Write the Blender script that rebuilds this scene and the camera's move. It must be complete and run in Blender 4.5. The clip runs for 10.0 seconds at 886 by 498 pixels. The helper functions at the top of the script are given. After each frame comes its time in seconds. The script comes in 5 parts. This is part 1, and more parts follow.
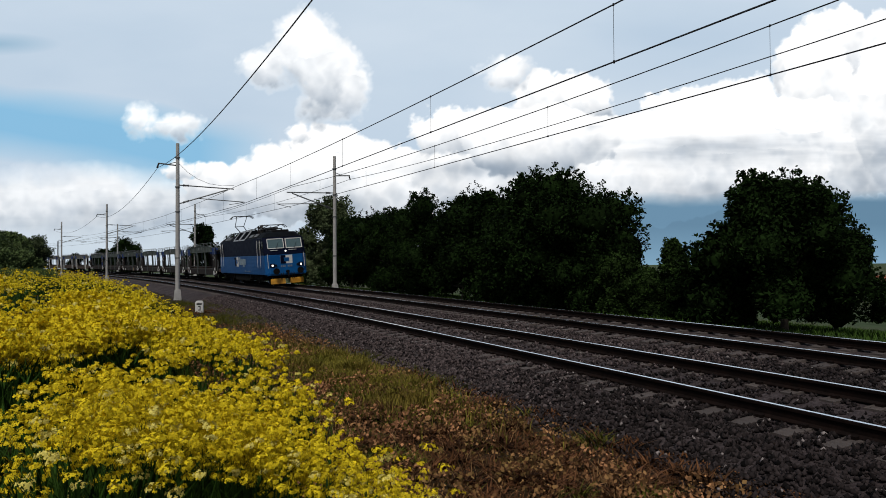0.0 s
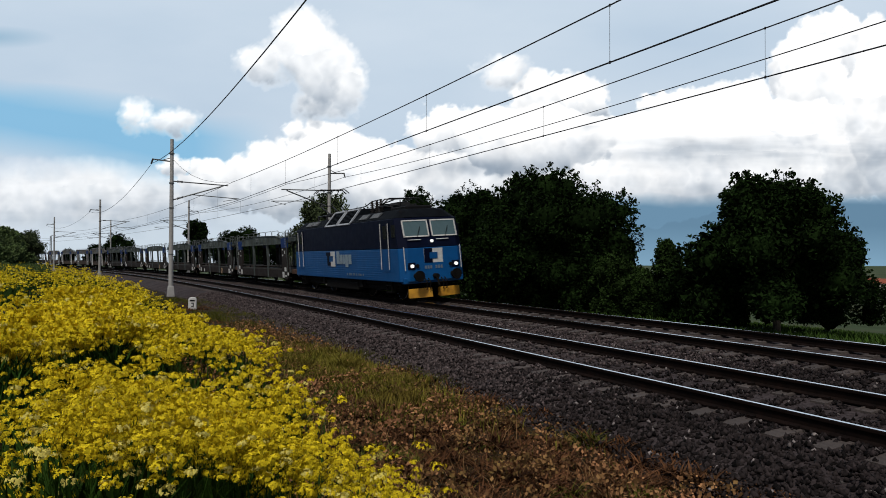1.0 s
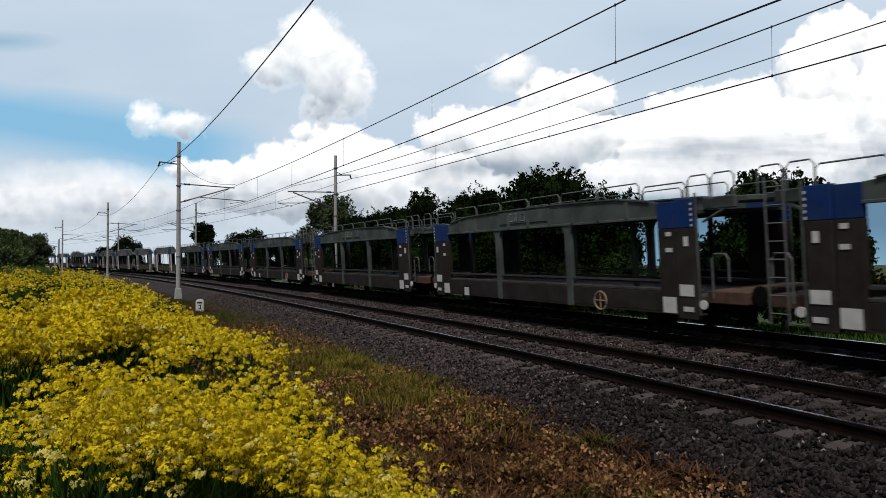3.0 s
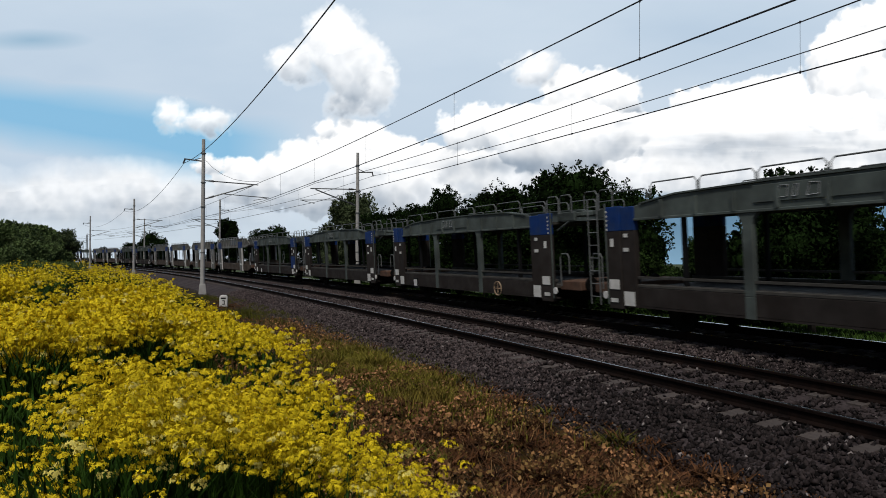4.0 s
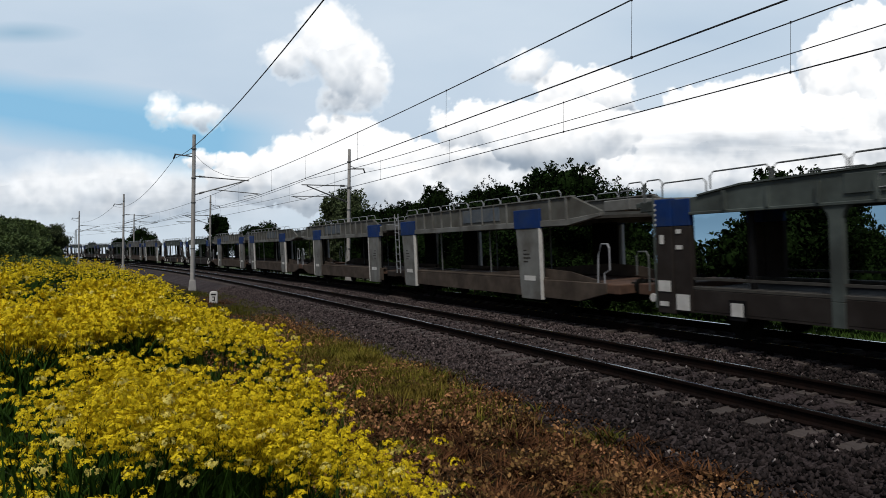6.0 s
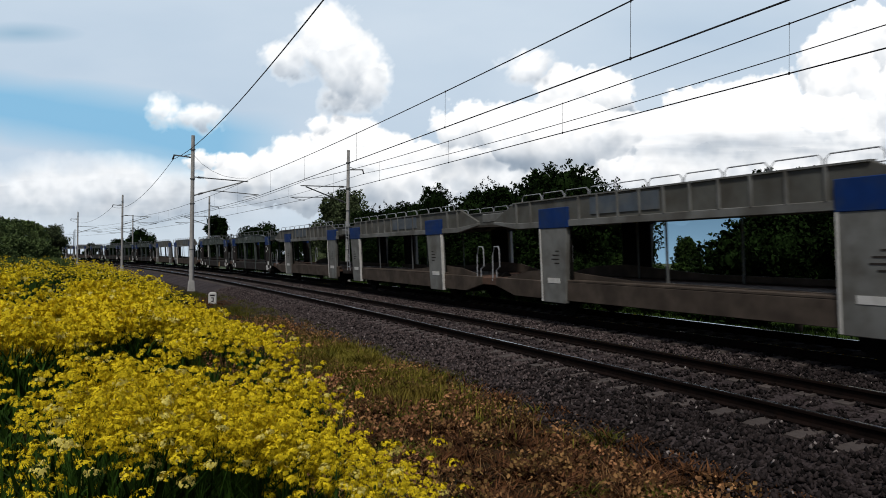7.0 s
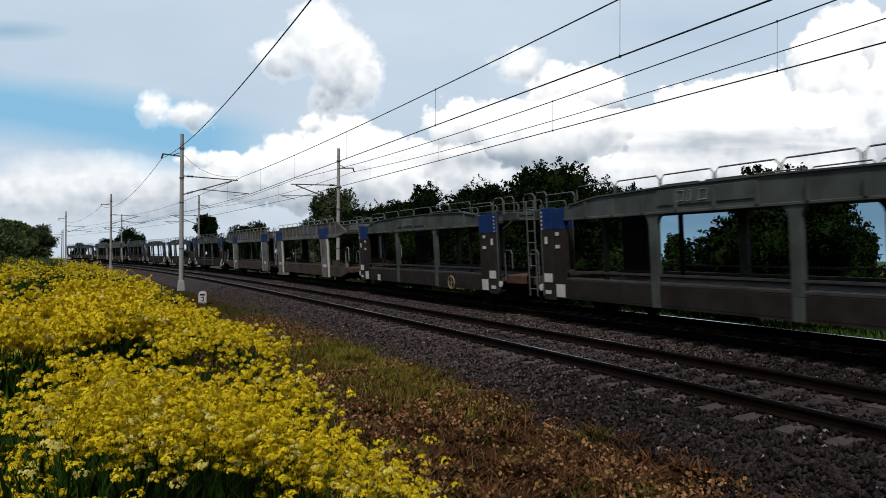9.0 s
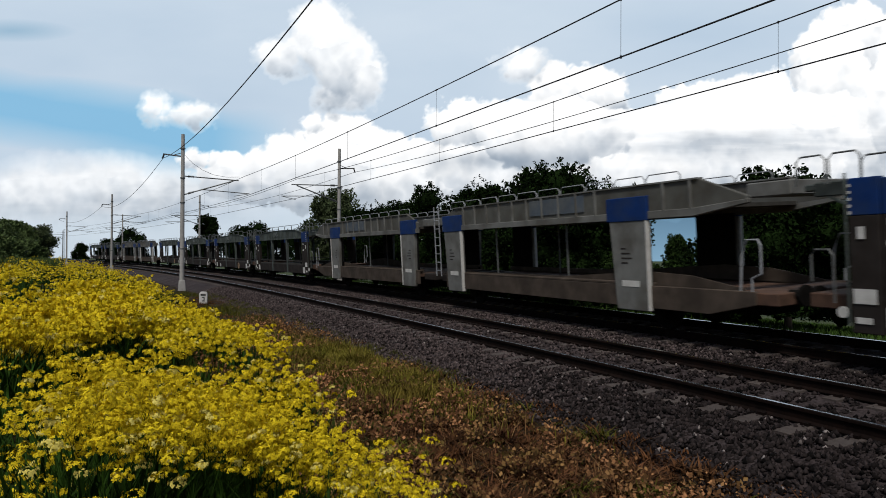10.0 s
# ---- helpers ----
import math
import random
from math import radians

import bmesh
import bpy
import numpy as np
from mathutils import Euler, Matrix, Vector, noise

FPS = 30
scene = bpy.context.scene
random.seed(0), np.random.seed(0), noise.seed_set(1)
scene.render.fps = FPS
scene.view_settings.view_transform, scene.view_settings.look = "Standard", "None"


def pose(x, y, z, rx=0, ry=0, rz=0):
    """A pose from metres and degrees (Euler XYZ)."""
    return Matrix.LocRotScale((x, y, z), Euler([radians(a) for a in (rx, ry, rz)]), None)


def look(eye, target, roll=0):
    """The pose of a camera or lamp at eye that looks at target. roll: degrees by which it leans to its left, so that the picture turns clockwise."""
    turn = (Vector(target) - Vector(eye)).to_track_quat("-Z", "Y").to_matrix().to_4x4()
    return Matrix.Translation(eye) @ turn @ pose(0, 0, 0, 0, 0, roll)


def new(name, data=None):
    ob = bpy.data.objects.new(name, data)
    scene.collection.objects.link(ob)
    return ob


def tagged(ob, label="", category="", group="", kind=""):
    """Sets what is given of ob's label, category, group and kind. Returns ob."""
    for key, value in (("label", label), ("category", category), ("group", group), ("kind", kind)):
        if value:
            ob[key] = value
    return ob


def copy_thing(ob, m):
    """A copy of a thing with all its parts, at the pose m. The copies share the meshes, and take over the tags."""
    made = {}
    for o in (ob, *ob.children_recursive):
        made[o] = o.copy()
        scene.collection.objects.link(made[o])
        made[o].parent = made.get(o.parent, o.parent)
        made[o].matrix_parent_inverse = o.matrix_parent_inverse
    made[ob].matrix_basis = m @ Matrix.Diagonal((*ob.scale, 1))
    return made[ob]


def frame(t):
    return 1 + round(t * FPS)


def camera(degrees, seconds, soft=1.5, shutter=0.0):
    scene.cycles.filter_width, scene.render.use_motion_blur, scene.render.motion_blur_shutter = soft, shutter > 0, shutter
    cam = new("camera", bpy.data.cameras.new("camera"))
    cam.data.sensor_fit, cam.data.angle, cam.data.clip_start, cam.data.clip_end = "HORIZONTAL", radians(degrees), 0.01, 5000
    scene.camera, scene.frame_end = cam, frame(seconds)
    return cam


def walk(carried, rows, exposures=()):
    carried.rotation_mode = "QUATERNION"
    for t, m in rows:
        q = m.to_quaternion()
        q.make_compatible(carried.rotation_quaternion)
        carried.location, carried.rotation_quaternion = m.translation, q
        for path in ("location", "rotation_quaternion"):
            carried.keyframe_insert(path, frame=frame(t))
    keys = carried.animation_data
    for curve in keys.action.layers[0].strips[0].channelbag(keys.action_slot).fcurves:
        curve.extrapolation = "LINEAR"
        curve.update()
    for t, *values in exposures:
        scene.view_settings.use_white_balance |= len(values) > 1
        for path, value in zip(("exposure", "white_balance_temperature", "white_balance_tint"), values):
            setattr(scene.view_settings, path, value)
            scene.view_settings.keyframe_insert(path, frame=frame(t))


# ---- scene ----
# ---- camera ----
EYE_Z = 1.783
cam = camera(66.33, 10.0, soft=0.9, shutter=0.1)
TURNS = [
    (0, 0.000, 0.958, 0.381),
    (0.5, -0.018, 0.890, 0.334),
    (1, -0.484, 0.849, -0.134),
    (1.5, -0.343, 0.624, 0.049),
    (2, -0.239, 0.723, 0.133),
    (3.5, 0.713, 0.972, 0.127),
    (4, 1.855, 0.719, -0.195),
    (4.5, 1.456, 0.388, -0.092),
    (5, 0.694, 0.204, -0.501),
    (5.5, 1.117, 0.414, -0.490),
    (7, 1.029, 0.564, -0.505),
    (7.5, 0.465, 0.796, -0.697),
    (8, 0.759, 0.909, -0.255),
    (8.5, 0.412, 0.578, -0.192),
    (9, 0.265, 0.405, -0.224),
    (9.5, 0.419, 0.658, -0.263),
    (10, 0.323, 0.442, -0.289),
]
walk(cam, [(t, pose(0, 0, EYE_Z, 90 + pitch, roll, yaw)) for t, yaw, pitch, roll in TURNS], exposures=[(0.0, 0.0), (10.0, 0.0)])

# ---- world and sun ----
world = bpy.data.worlds.new("world")
scene.world = world
world.use_nodes = True
wn = world.node_tree
sky = wn.nodes.new("ShaderNodeTexSky")
sky.sky_type = "NISHITA"
sky.sun_disc = False
sky.sun_elevation = radians(57)
sky.sun_rotation = radians(195)
sky.air_density, sky.dust_density, sky.ozone_density = 1.0, 2.5, 1.0
wn.links.new(sky.outputs[0], wn.nodes["Background"].inputs[0])
wn.nodes["Background"].inputs[1].default_value = 0.045
sun = new("sun", bpy.data.lights.new("sun", "SUN"))
sun.data.energy, sun.data.angle, sun.data.color = 1.9, radians(9), (1.0, 0.95, 0.87)
sun.matrix_world = look((0, 0, 0), (-math.sin(radians(195)) * math.cos(radians(57)), -math.cos(radians(195)) * math.cos(radians(57)), -math.sin(radians(57))))
tagged(sun, "soft sun through thin cloud", "sun", kind="structure")

# ---- the line of the railway ----
HEAD, DIST, CURVE = radians(-25.876), 8.2145, 0.0014
SPACING, CANT, LIFT = 4.094, 0.0932, 0.136
TX, TY = math.sin(HEAD), math.cos(HEAD)
NX, NY = -math.cos(HEAD), math.sin(HEAD)
CX, CY = -DIST * NX + NX / CURVE, -DIST * NY + NY / CURVE


def on_line(s, off):
    """Plan position s metres along the near track and off metres away from the camera side."""
    a, r = s * CURVE, 1 / CURVE + off
    return (CX + r * (-NX * math.cos(a) + TX * math.sin(a)), CY + r * (-NY * math.cos(a) + TY * math.sin(a)))


def heading(s):
    """Yaw of the direction of travel (towards falling s)."""
    a = s * CURVE
    dx, dy = -(NX * math.sin(a) + TX * math.cos(a)), -(NY * math.sin(a) + TY * math.cos(a))
    return math.atan2(dy, dx)


def line_coords(x, y):
    """s and off of a plan position (numpy arrays)."""
    rx, ry = x - CX, y - CY
    off = np.hypot(rx, ry) - 1 / CURVE
    s = np.arctan2(rx * TX + ry * TY, -(rx * NX + ry * NY)) / CURVE
    return s, off


def at_line(s, off, z=0.0, lean=0.0):
    x, y = on_line(s, off)
    return Matrix.Translation((x, y, z)) @ Matrix.Rotation(heading(s), 4, "Z") @ Matrix.Rotation(lean, 4, "X")


LEAN = math.atan(CANT / 1.5)


# ---- materials ----
def material(name, color, rough=0.7, metal=0.0, vary=0.25, scale=8.0, bump=0.0, bump_scale=60.0, second=None, second_scale=1.2,
             second_amount=0.5, rand=0.0, island=0.0, coords="Object", spec=0.5, transmit=0.0):
    m = bpy.data.materials.new(name)
    m.use_nodes = True
    t = m.node_tree
    b = t.nodes["Principled BSDF"]
    b.inputs["Roughness"].default_value, b.inputs["Metallic"].default_value = rough, metal
    b.inputs["Specular IOR Level"].default_value = spec
    b.inputs["Transmission Weight"].default_value = transmit
    tc = t.nodes.new("ShaderNodeTexCoord")
    src = tc.outputs[coords]

    def tex(sc, detail=6.0):
        n = t.nodes.new("ShaderNodeTexNoise")
        n.inputs["Scale"].default_value, n.inputs["Detail"].default_value = sc, detail
        t.links.new(src, n.inputs["Vector"])
        return n.outputs["Fac"]

    def ramp(fac, lo, hi, c0, c1):
        r = t.nodes.new("ShaderNodeValToRGB")
        r.color_ramp.elements[0].position, r.color_ramp.elements[1].position = lo, hi
        r.color_ramp.elements[0].color, r.color_ramp.elements[1].color = (*c0, 1), (*c1, 1)
        t.links.new(fac, r.inputs[0])
        return r.outputs[0]

    dark = tuple(c * (1 - vary) for c in color)
    lite = tuple(min(1, c * (1 + vary)) for c in color)
    col = ramp(tex(scale), 0.3, 0.7, dark, lite)
    if second:
        mx = t.nodes.new("ShaderNodeMix")
        mx.data_type = "RGBA"
        f = ramp(tex(second_scale, 8.0), 0.42, 0.66, (0, 0, 0), (second_amount,) * 3)
        t.links.new(f, mx.inputs[0])
        t.links.new(col, mx.inputs[6])
        mx.inputs[7].default_value = (*second, 1)
        col = mx.outputs[2]
    if rand or island:
        hsv = t.nodes.new("ShaderNodeHueSaturation")
        mr = t.nodes.new("ShaderNodeMapRange")
        if rand:
            oi = t.nodes.new("ShaderNodeObjectInfo")
            t.links.new(oi.outputs["Random"], mr.inputs[0])
        else:
            ge = t.nodes.new("ShaderNodeNewGeometry")
            t.links.new(ge.outputs["Random Per Island"], mr.inputs[0])
        k = rand or island
        mr.inputs[3].default_value, mr.inputs[4].default_value = 1 - k, 1 + k
        t.links.new(mr.outputs[0], hsv.inputs["Value"])
        t.links.new(col, hsv.inputs["Color"])
        col = hsv.outputs[0]
    t.links.new(col, b.inputs["Base Color"])
    rr = t.nodes.new("ShaderNodeMapRange")
    t.links.new(tex(scale * 1.7), rr.inputs[0])
    rr.inputs[3].default_value, rr.inputs[4].default_value = max(0.02, rough - 0.12), min(1, rough + 0.12)
    t.links.new(rr.outputs[0], b.inputs["Roughness"])
    if bump:
        bp = t.nodes.new("ShaderNodeBump")
        bp.inputs["Strength"].default_value, bp.inputs["Distance"].default_value = bump, 0.02
        t.links.new(tex(bump_scale, 4.0), bp.inputs["Height"])
        t.links.new(bp.outputs[0], b.inputs["Normal"])
    return m


def glowing(name, color, strength):
    m = bpy.data.materials.new(name)
    m.use_nodes = True
    b = m.node_tree.nodes["Principled BSDF"]
    b.inputs["Base Color"].default_value = (*color, 1)
    b.inputs["Emission Color"].default_value, b.inputs["Emission Strength"].default_value = (*color, 1), strength
    return m


M_BALLAST = material("ballast", (0.055, 0.044, 0.045), 0.95, spec=0.1, vary=0.6, scale=26, bump=1.0, bump_scale=24, second=(0.022, 0.017, 0.017), second_scale=0.7, second_amount=0.6)
M_STONEPALE = material("pale_stone", (0.16, 0.14, 0.135), 0.9, spec=0.15, vary=0.3, scale=30, island=0.8)
M_WITHERED = material("withered_weed", (0.090, 0.040, 0.018), 0.9, spec=0.08, vary=0.5, scale=2.5, island=0.85, second=(0.04, 0.022, 0.008), second_scale=1.8)
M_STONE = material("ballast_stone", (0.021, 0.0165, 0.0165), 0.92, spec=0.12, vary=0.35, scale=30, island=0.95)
M_STONEGREY = material("grey_ballast_stone", (0.064, 0.050, 0.0495), 0.92, spec=0.12, vary=0.35, scale=30, island=0.95)
M_SLEEPER = material("concrete_sleeper", (0.080, 0.064, 0.058), 0.9, vary=0.25, scale=12, bump=0.3, second=(0.05, 0.036, 0.03), second_scale=3, rand=0.2)
M_RUST = material("rusty_steel", (0.007, 0.0042, 0.0036), 0.95, spec=0.1, vary=0.4, scale=14, second=(0.016, 0.008, 0.006), second_scale=4)
M_RAILTOP = material("polished_steel", (0.95, 0.95, 0.96), 0.2, metal=1.0, vary=0.1, scale=5)
M_GROUND = material("soil_and_grass", (0.028, 0.021, 0.008), 0.95, spec=0.1, vary=0.5, scale=3.0, bump=0.8, bump_scale=12, second=(0.026, 0.012, 0.006), second_scale=0.35, second_amount=0.8)
M_MEADOW = material("meadow", (0.040, 0.062, 0.024), 0.95, spec=0.08, vary=0.4, scale=0.15, bump=0.5, bump_scale=4, second=(0.070, 0.072, 0.030), second_scale=0.02, second_amount=0.7)
M_GRASS = material("green_grass", (0.085, 0.088, 0.012), 0.85, spec=0.1, vary=0.3, scale=2.0, island=0.4)
M_DRYGRASS = material("dry_grass", (0.110, 0.047, 0.018), 0.9, spec=0.1, vary=0.5, scale=2.5, island=0.75, second=(0.085, 0.036, 0.015), second_scale=0.9)
M_STEM = material("stem_and_leaf", (0.024, 0.060, 0.006), 0.8, spec=0.12, vary=0.35, scale=3.0, island=0.4)
M_PETAL = material("yellow_petal", (0.71, 0.550, 0.018), 0.8, spec=0.1, vary=0.16, scale=9.0, island=0.28)
M_PETALPALE = material("pale_yellow_petal", (0.72, 0.62, 0.15), 0.8, spec=0.1, vary=0.12, scale=2.5, island=0.2)
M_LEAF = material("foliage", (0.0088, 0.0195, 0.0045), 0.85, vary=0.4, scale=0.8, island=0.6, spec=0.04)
M_LEAFVERGE = material("verge_foliage", (0.095, 0.140, 0.048), 0.75, vary=0.4, scale=0.8, island=0.5, spec=0.15)
M_LEAFGREY = material("grey_green_foliage", (0.060, 0.082, 0.036), 0.75, vary=0.4, scale=0.8, island=0.5, spec=0.15)
M_LEAFBRIGHT = material("fresh_foliage", (0.019, 0.038, 0.008), 0.8, vary=0.4, scale=0.8, island=0.6, spec=0.08)
M_BARK = material("bark", (0.05, 0.04, 0.03), 0.95, vary=0.4, scale=9, bump=0.6)
M_CONCRETE = material("mast_concrete", (0.44, 0.435, 0.42), 0.85, vary=0.15, scale=4, bump=0.2, second=(0.32, 0.31, 0.295), second_scale=0.8)
M_GALV = material("galvanised_steel", (0.16, 0.17, 0.17), 0.55, metal=0.4, vary=0.2, scale=9)
M_WIRE = material("dark_wire", (0.03, 0.03, 0.032), 0.6, metal=0.3, vary=0.1)
M_INSULATOR = material("brown_porcelain", (0.030, 0.024, 0.023), 0.3, vary=0.2)
M_WHITE = material("white_paint", (0.72, 0.72, 0.70), 0.6, vary=0.06, scale=6, second=(0.5, 0.49, 0.46), second_scale=5, second_amount=0.4)
M_BLACK = material("black_paint", (0.006, 0.006, 0.007), 0.7, spec=0.2, vary=0.3)
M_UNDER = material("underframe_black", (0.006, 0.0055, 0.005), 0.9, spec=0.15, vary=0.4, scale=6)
M_BLUE = material("loco_light_blue", (0.004, 0.090, 0.285), 0.45, spec=0.25, vary=0.1, scale=2, second=(0.004, 0.07, 0.22), second_scale=0.8, second_amount=0.6)
M_NAVY = material("loco_navy", (0.0022, 0.0048, 0.019), 0.55, spec=0.08, vary=0.15, scale=2)
M_ROOF = material("loco_roof_grey", (0.007, 0.009, 0.012), 0.85, spec=0.06, vary=0.3, scale=3)
M_GRILLE = material("pale_grille_frame", (0.34, 0.36, 0.39), 0.55, vary=0.12)
M_YELLOW = material("orange_yellow_paint", (0.62, 0.30, 0.02), 0.6, vary=0.15, scale=5, second=(0.25, 0.10, 0.02), second_scale=3)
M_GLASS = material("tinted_glass", (0.095, 0.155, 0.165), 0.06, vary=0.05, spec=0.9)
M_GLASSDARK = material("dark_glass", (0.012, 0.016, 0.018), 0.08, vary=0.05, spec=0.4)
M_HATCH = material("dull_hatch", (0.10, 0.105, 0.11), 0.7, vary=0.2)
M_GRASSBRIGHT = material("fresh_grass", (0.036, 0.072, 0.012), 0.85, spec=0.1, vary=0.3, scale=1.0, island=0.4)
M_GRASSOLIVE = material("olive_grass", (0.185, 0.165, 0.026), 0.85, spec=0.1, vary=0.3, scale=2.0, island=0.5, second=(0.13, 0.075, 0.02), second_scale=1.5)
M_SEED = material("seed_head", (0.30, 0.145, 0.070), 0.9, spec=0.08, vary=0.4, scale=3.0, island=0.8, second=(0.10, 0.085, 0.02), second_scale=1.2, second_amount=0.8)
M_GRASSBANK = material("bank_grass", (0.075, 0.115, 0.035), 0.85, spec=0.1, vary=0.3, scale=1.0, island=0.4)
M_STRAW = material("pale_straw", (0.25, 0.15, 0.065), 0.9, spec=0.1, vary=0.3, scale=2.0, island=0.4)
M_LAMP = glowing("headlight_glow", (1.0, 0.98, 0.92), 0.9)
M_CARGREY = material("wagon_grey", (0.100, 0.122, 0.116), 0.75, spec=0.2, vary=0.2, scale=3, second=(0.052, 0.060, 0.057), second_scale=1.1, second_amount=0.8, bump=0.1)
M_CARWEB = material("wagon_web_grey", (0.125, 0.128, 0.118), 0.75, spec=0.2, vary=0.15, scale=2.5, second=(0.075, 0.068, 0.056), second_scale=1.4, second_amount=0.7)
M_CARPALE = material("wagon_pale_grey", (0.205, 0.212, 0.205), 0.7, spec=0.25, vary=0.12, scale=2.5, second=(0.085, 0.078, 0.066), second_scale=1.6, second_amount=0.7)
M_CARBROWN = material("wagon_brown", (0.036, 0.031, 0.029), 0.85, spec=0.15, vary=0.25, scale=3, second=(0.022, 0.017, 0.015), second_scale=1.3, second_amount=0.7)
M_SILL = material("wagon_sill_brown", (0.088, 0.070, 0.057), 0.85, spec=0.15, vary=0.25, scale=3, second=(0.045, 0.036, 0.030), second_scale=1.3, second_amount=0.7)
M_CARRUST = material("wagon_rust", (0.105, 0.056, 0.036), 0.85, vary=0.3, scale=4, second=(0.06, 0.04, 0.03), second_scale=1.2)
M_CARBLUE = material("wagon_blue", (0.006, 0.036, 0.17), 0.6, spec=0.2, vary=0.15, scale=3, second=(0.03, 0.05, 0.10), second_scale=2.0, second_amount=0.6)
M_CARPLATE = material("wagon_plate", (0.10, 0.125, 0.155), 0.7, spec=0.2, vary=0.2, scale=3, second=(0.16, 0.17, 0.17), second_scale=2.0, second_amount=0.7)
M_DECK = material("wagon_deck", (0.06, 0.057, 0.052), 0.8, spec=0.2, vary=0.3, scale=4)
M_LABELBAR = material("faded_print", (0.15, 0.20, 0.26), 0.7, vary=0.2)
M_WHEEL = material("worn_pale_paint", (0.34, 0.25, 0.16), 0.7, vary=0.2, scale=8, second=(0.16, 0.08, 0.05), second_scale=4)
M_PRINT = material("pale_print", (0.27, 0.35, 0.41), 0.7, vary=0.1, scale=6)
M_PLASTER = material("house_plaster", (0.6, 0.57, 0.5), 0.9, vary=0.08)
M_TILE = material("red_roof", (0.30, 0.08, 0.04), 0.85, vary=0.2, scale=1.0)
M_WINDOW = material("house_window", (0.05, 0.06, 0.07), 0.15)


# ---- mesh helpers ----
class Build:
    """Collects simple solids into one mesh."""

    def __init__(self):
        self.v, self.f = [], []

    def add(self, verts, faces):
        k = len(self.v)
        self.v += [tuple(p) for p in verts]
        self.f += [tuple(k + i for i in f) for f in faces]
        return self

    def box(self, x0, x1, y0, y1, z0, z1):
        p = [(x, y, z) for z in (z0, z1) for y in (y0, y1) for x in (x0, x1)]
        return self.add(p, [(0, 2, 3, 1), (4, 5, 7, 6), (0, 1, 5, 4), (2, 6, 7, 3), (0, 4, 6, 2), (1, 3, 7, 5)])

    def hexa(self, a, b):
        """Two quads of corners, joined."""
        p = list(a) + list(b)
        return self.add(p, [(3, 2, 1, 0), (4, 5, 6, 7), (0, 1, 5, 4), (1, 2, 6, 5), (2, 3, 7, 6), (3, 0, 4, 7)])

    def prism(self, poly, axis, a, b):
        """An outline in the two other axes, drawn out along the axis from a to b."""
        def at(p, h):
            return {"x": (h, p[0], p[1]), "y": (p[0], h, p[1]), "z": (p[0], p[1], h)}[axis]
        n = len(poly)
        return self.add([at(p, a) for p in poly] + [at(p, b) for p in poly],
                        [tuple(range(n))[::-1], tuple(range(n, 2 * n))] + [(i, (i + 1) % n, n + (i + 1) % n, n + i) for i in range(n)])

    def tube(self, pts, r, n=6, r1=None):
        pts = [Vector(p) for p in pts]
        rings, r1 = [], r if r1 is None else r1
        for i, p in enumerate(pts):
            d = (pts[min(i + 1, len(pts) - 1)] - pts[max(i - 1, 0)]).normalized()
            u = d.cross(Vector((0, 0, 1)) if abs(d.z) < 0.9 else Vector((1, 0, 0))).normalized()
            w = d.cross(u)
            k = r + (r1 - r) * i / max(1, len(pts) - 1)
            rings.append([p + (u * math.cos(2 * math.pi * j / n) + w * math.sin(2 * math.pi * j / n)) * k for j in range(n)])
        f = []
        for i in range(len(pts) - 1):
            f += [(i * n + j, i * n + (j + 1) % n, (i + 1) * n + (j + 1) % n, (i + 1) * n + j) for j in range(n)]
        f += [tuple(range(n))[::-1], tuple(range((len(pts) - 1) * n, len(pts) * n))]
        return self.add([q for ring in rings for q in ring], f)

    def disc(self, c, axis, r, h, n=16):
        poly = [(r * math.cos(2 * math.pi * i / n), r * math.sin(2 * math.pi * i / n)) for i in range(n)]
        k = {"x": (1, 2, 0), "y": (0, 2, 1), "z": (0, 1, 2)}[axis]
        return self.prism([(c[k[0]] + a, c[k[1]] + b) for a, b in poly], axis, c[k[2]] - h / 2, c[k[2]] + h / 2)

    def mesh(self, name, mat, bevel=0.0):
        me = bpy.data.meshes.new(name)
        me.from_pydata(self.v, [], self.f)
        bm = bmesh.new()
        bm.from_mesh(me)
        bmesh.ops.recalc_face_normals(bm, faces=bm.faces)
        if bevel:
            bmesh.ops.bevel(bm, geom=[e for e in bm.edges if len(e.link_faces) == 2 and e.calc_face_angle() > 0.5], offset=bevel, segments=1, affect="EDGES")
        bm.to_mesh(me)
        bm.free()
        for m in (mat if isinstance(mat, (list, tuple)) else [mat]):
            me.materials.append(m)
        return me


def part(name, build, mat, parent=None, label="", bevel=0.0):
    ob = new(name, build.mesh(name, mat, bevel))
    ob.parent = parent
    if label:
        tagged(ob, label)
    return ob


def fast_mesh(name, verts, faces, mat, slots=None):
    """A mesh from numpy arrays of points and of triangles or quads."""
    me = bpy.data.meshes.new(name)
    nf, k = faces.shape
    me.vertices.add(len(verts))
    me.vertices.foreach_set("co", np.asarray(verts, np.float32).ravel())
    me.loops.add(nf * k)
    me.loops.foreach_set("vertex_index", faces.astype(np.int32).ravel())
    me.polygons.add(nf)
    me.polygons.foreach_set("loop_start", (np.arange(nf) * k).astype(np.int32))
    for m in (mat if isinstance(mat, (list, tuple)) else [mat]):
        me.materials.append(m)
    if slots is not None:
        me.polygons.foreach_set("material_index", np.asarray(slots, np.int32))
    me.update(calc_edges=True)
    return me


# ---- sky backdrop with drifting cumulus ----
def lattice(seed, n=256):
    return np.random.RandomState(seed).rand(n, n)


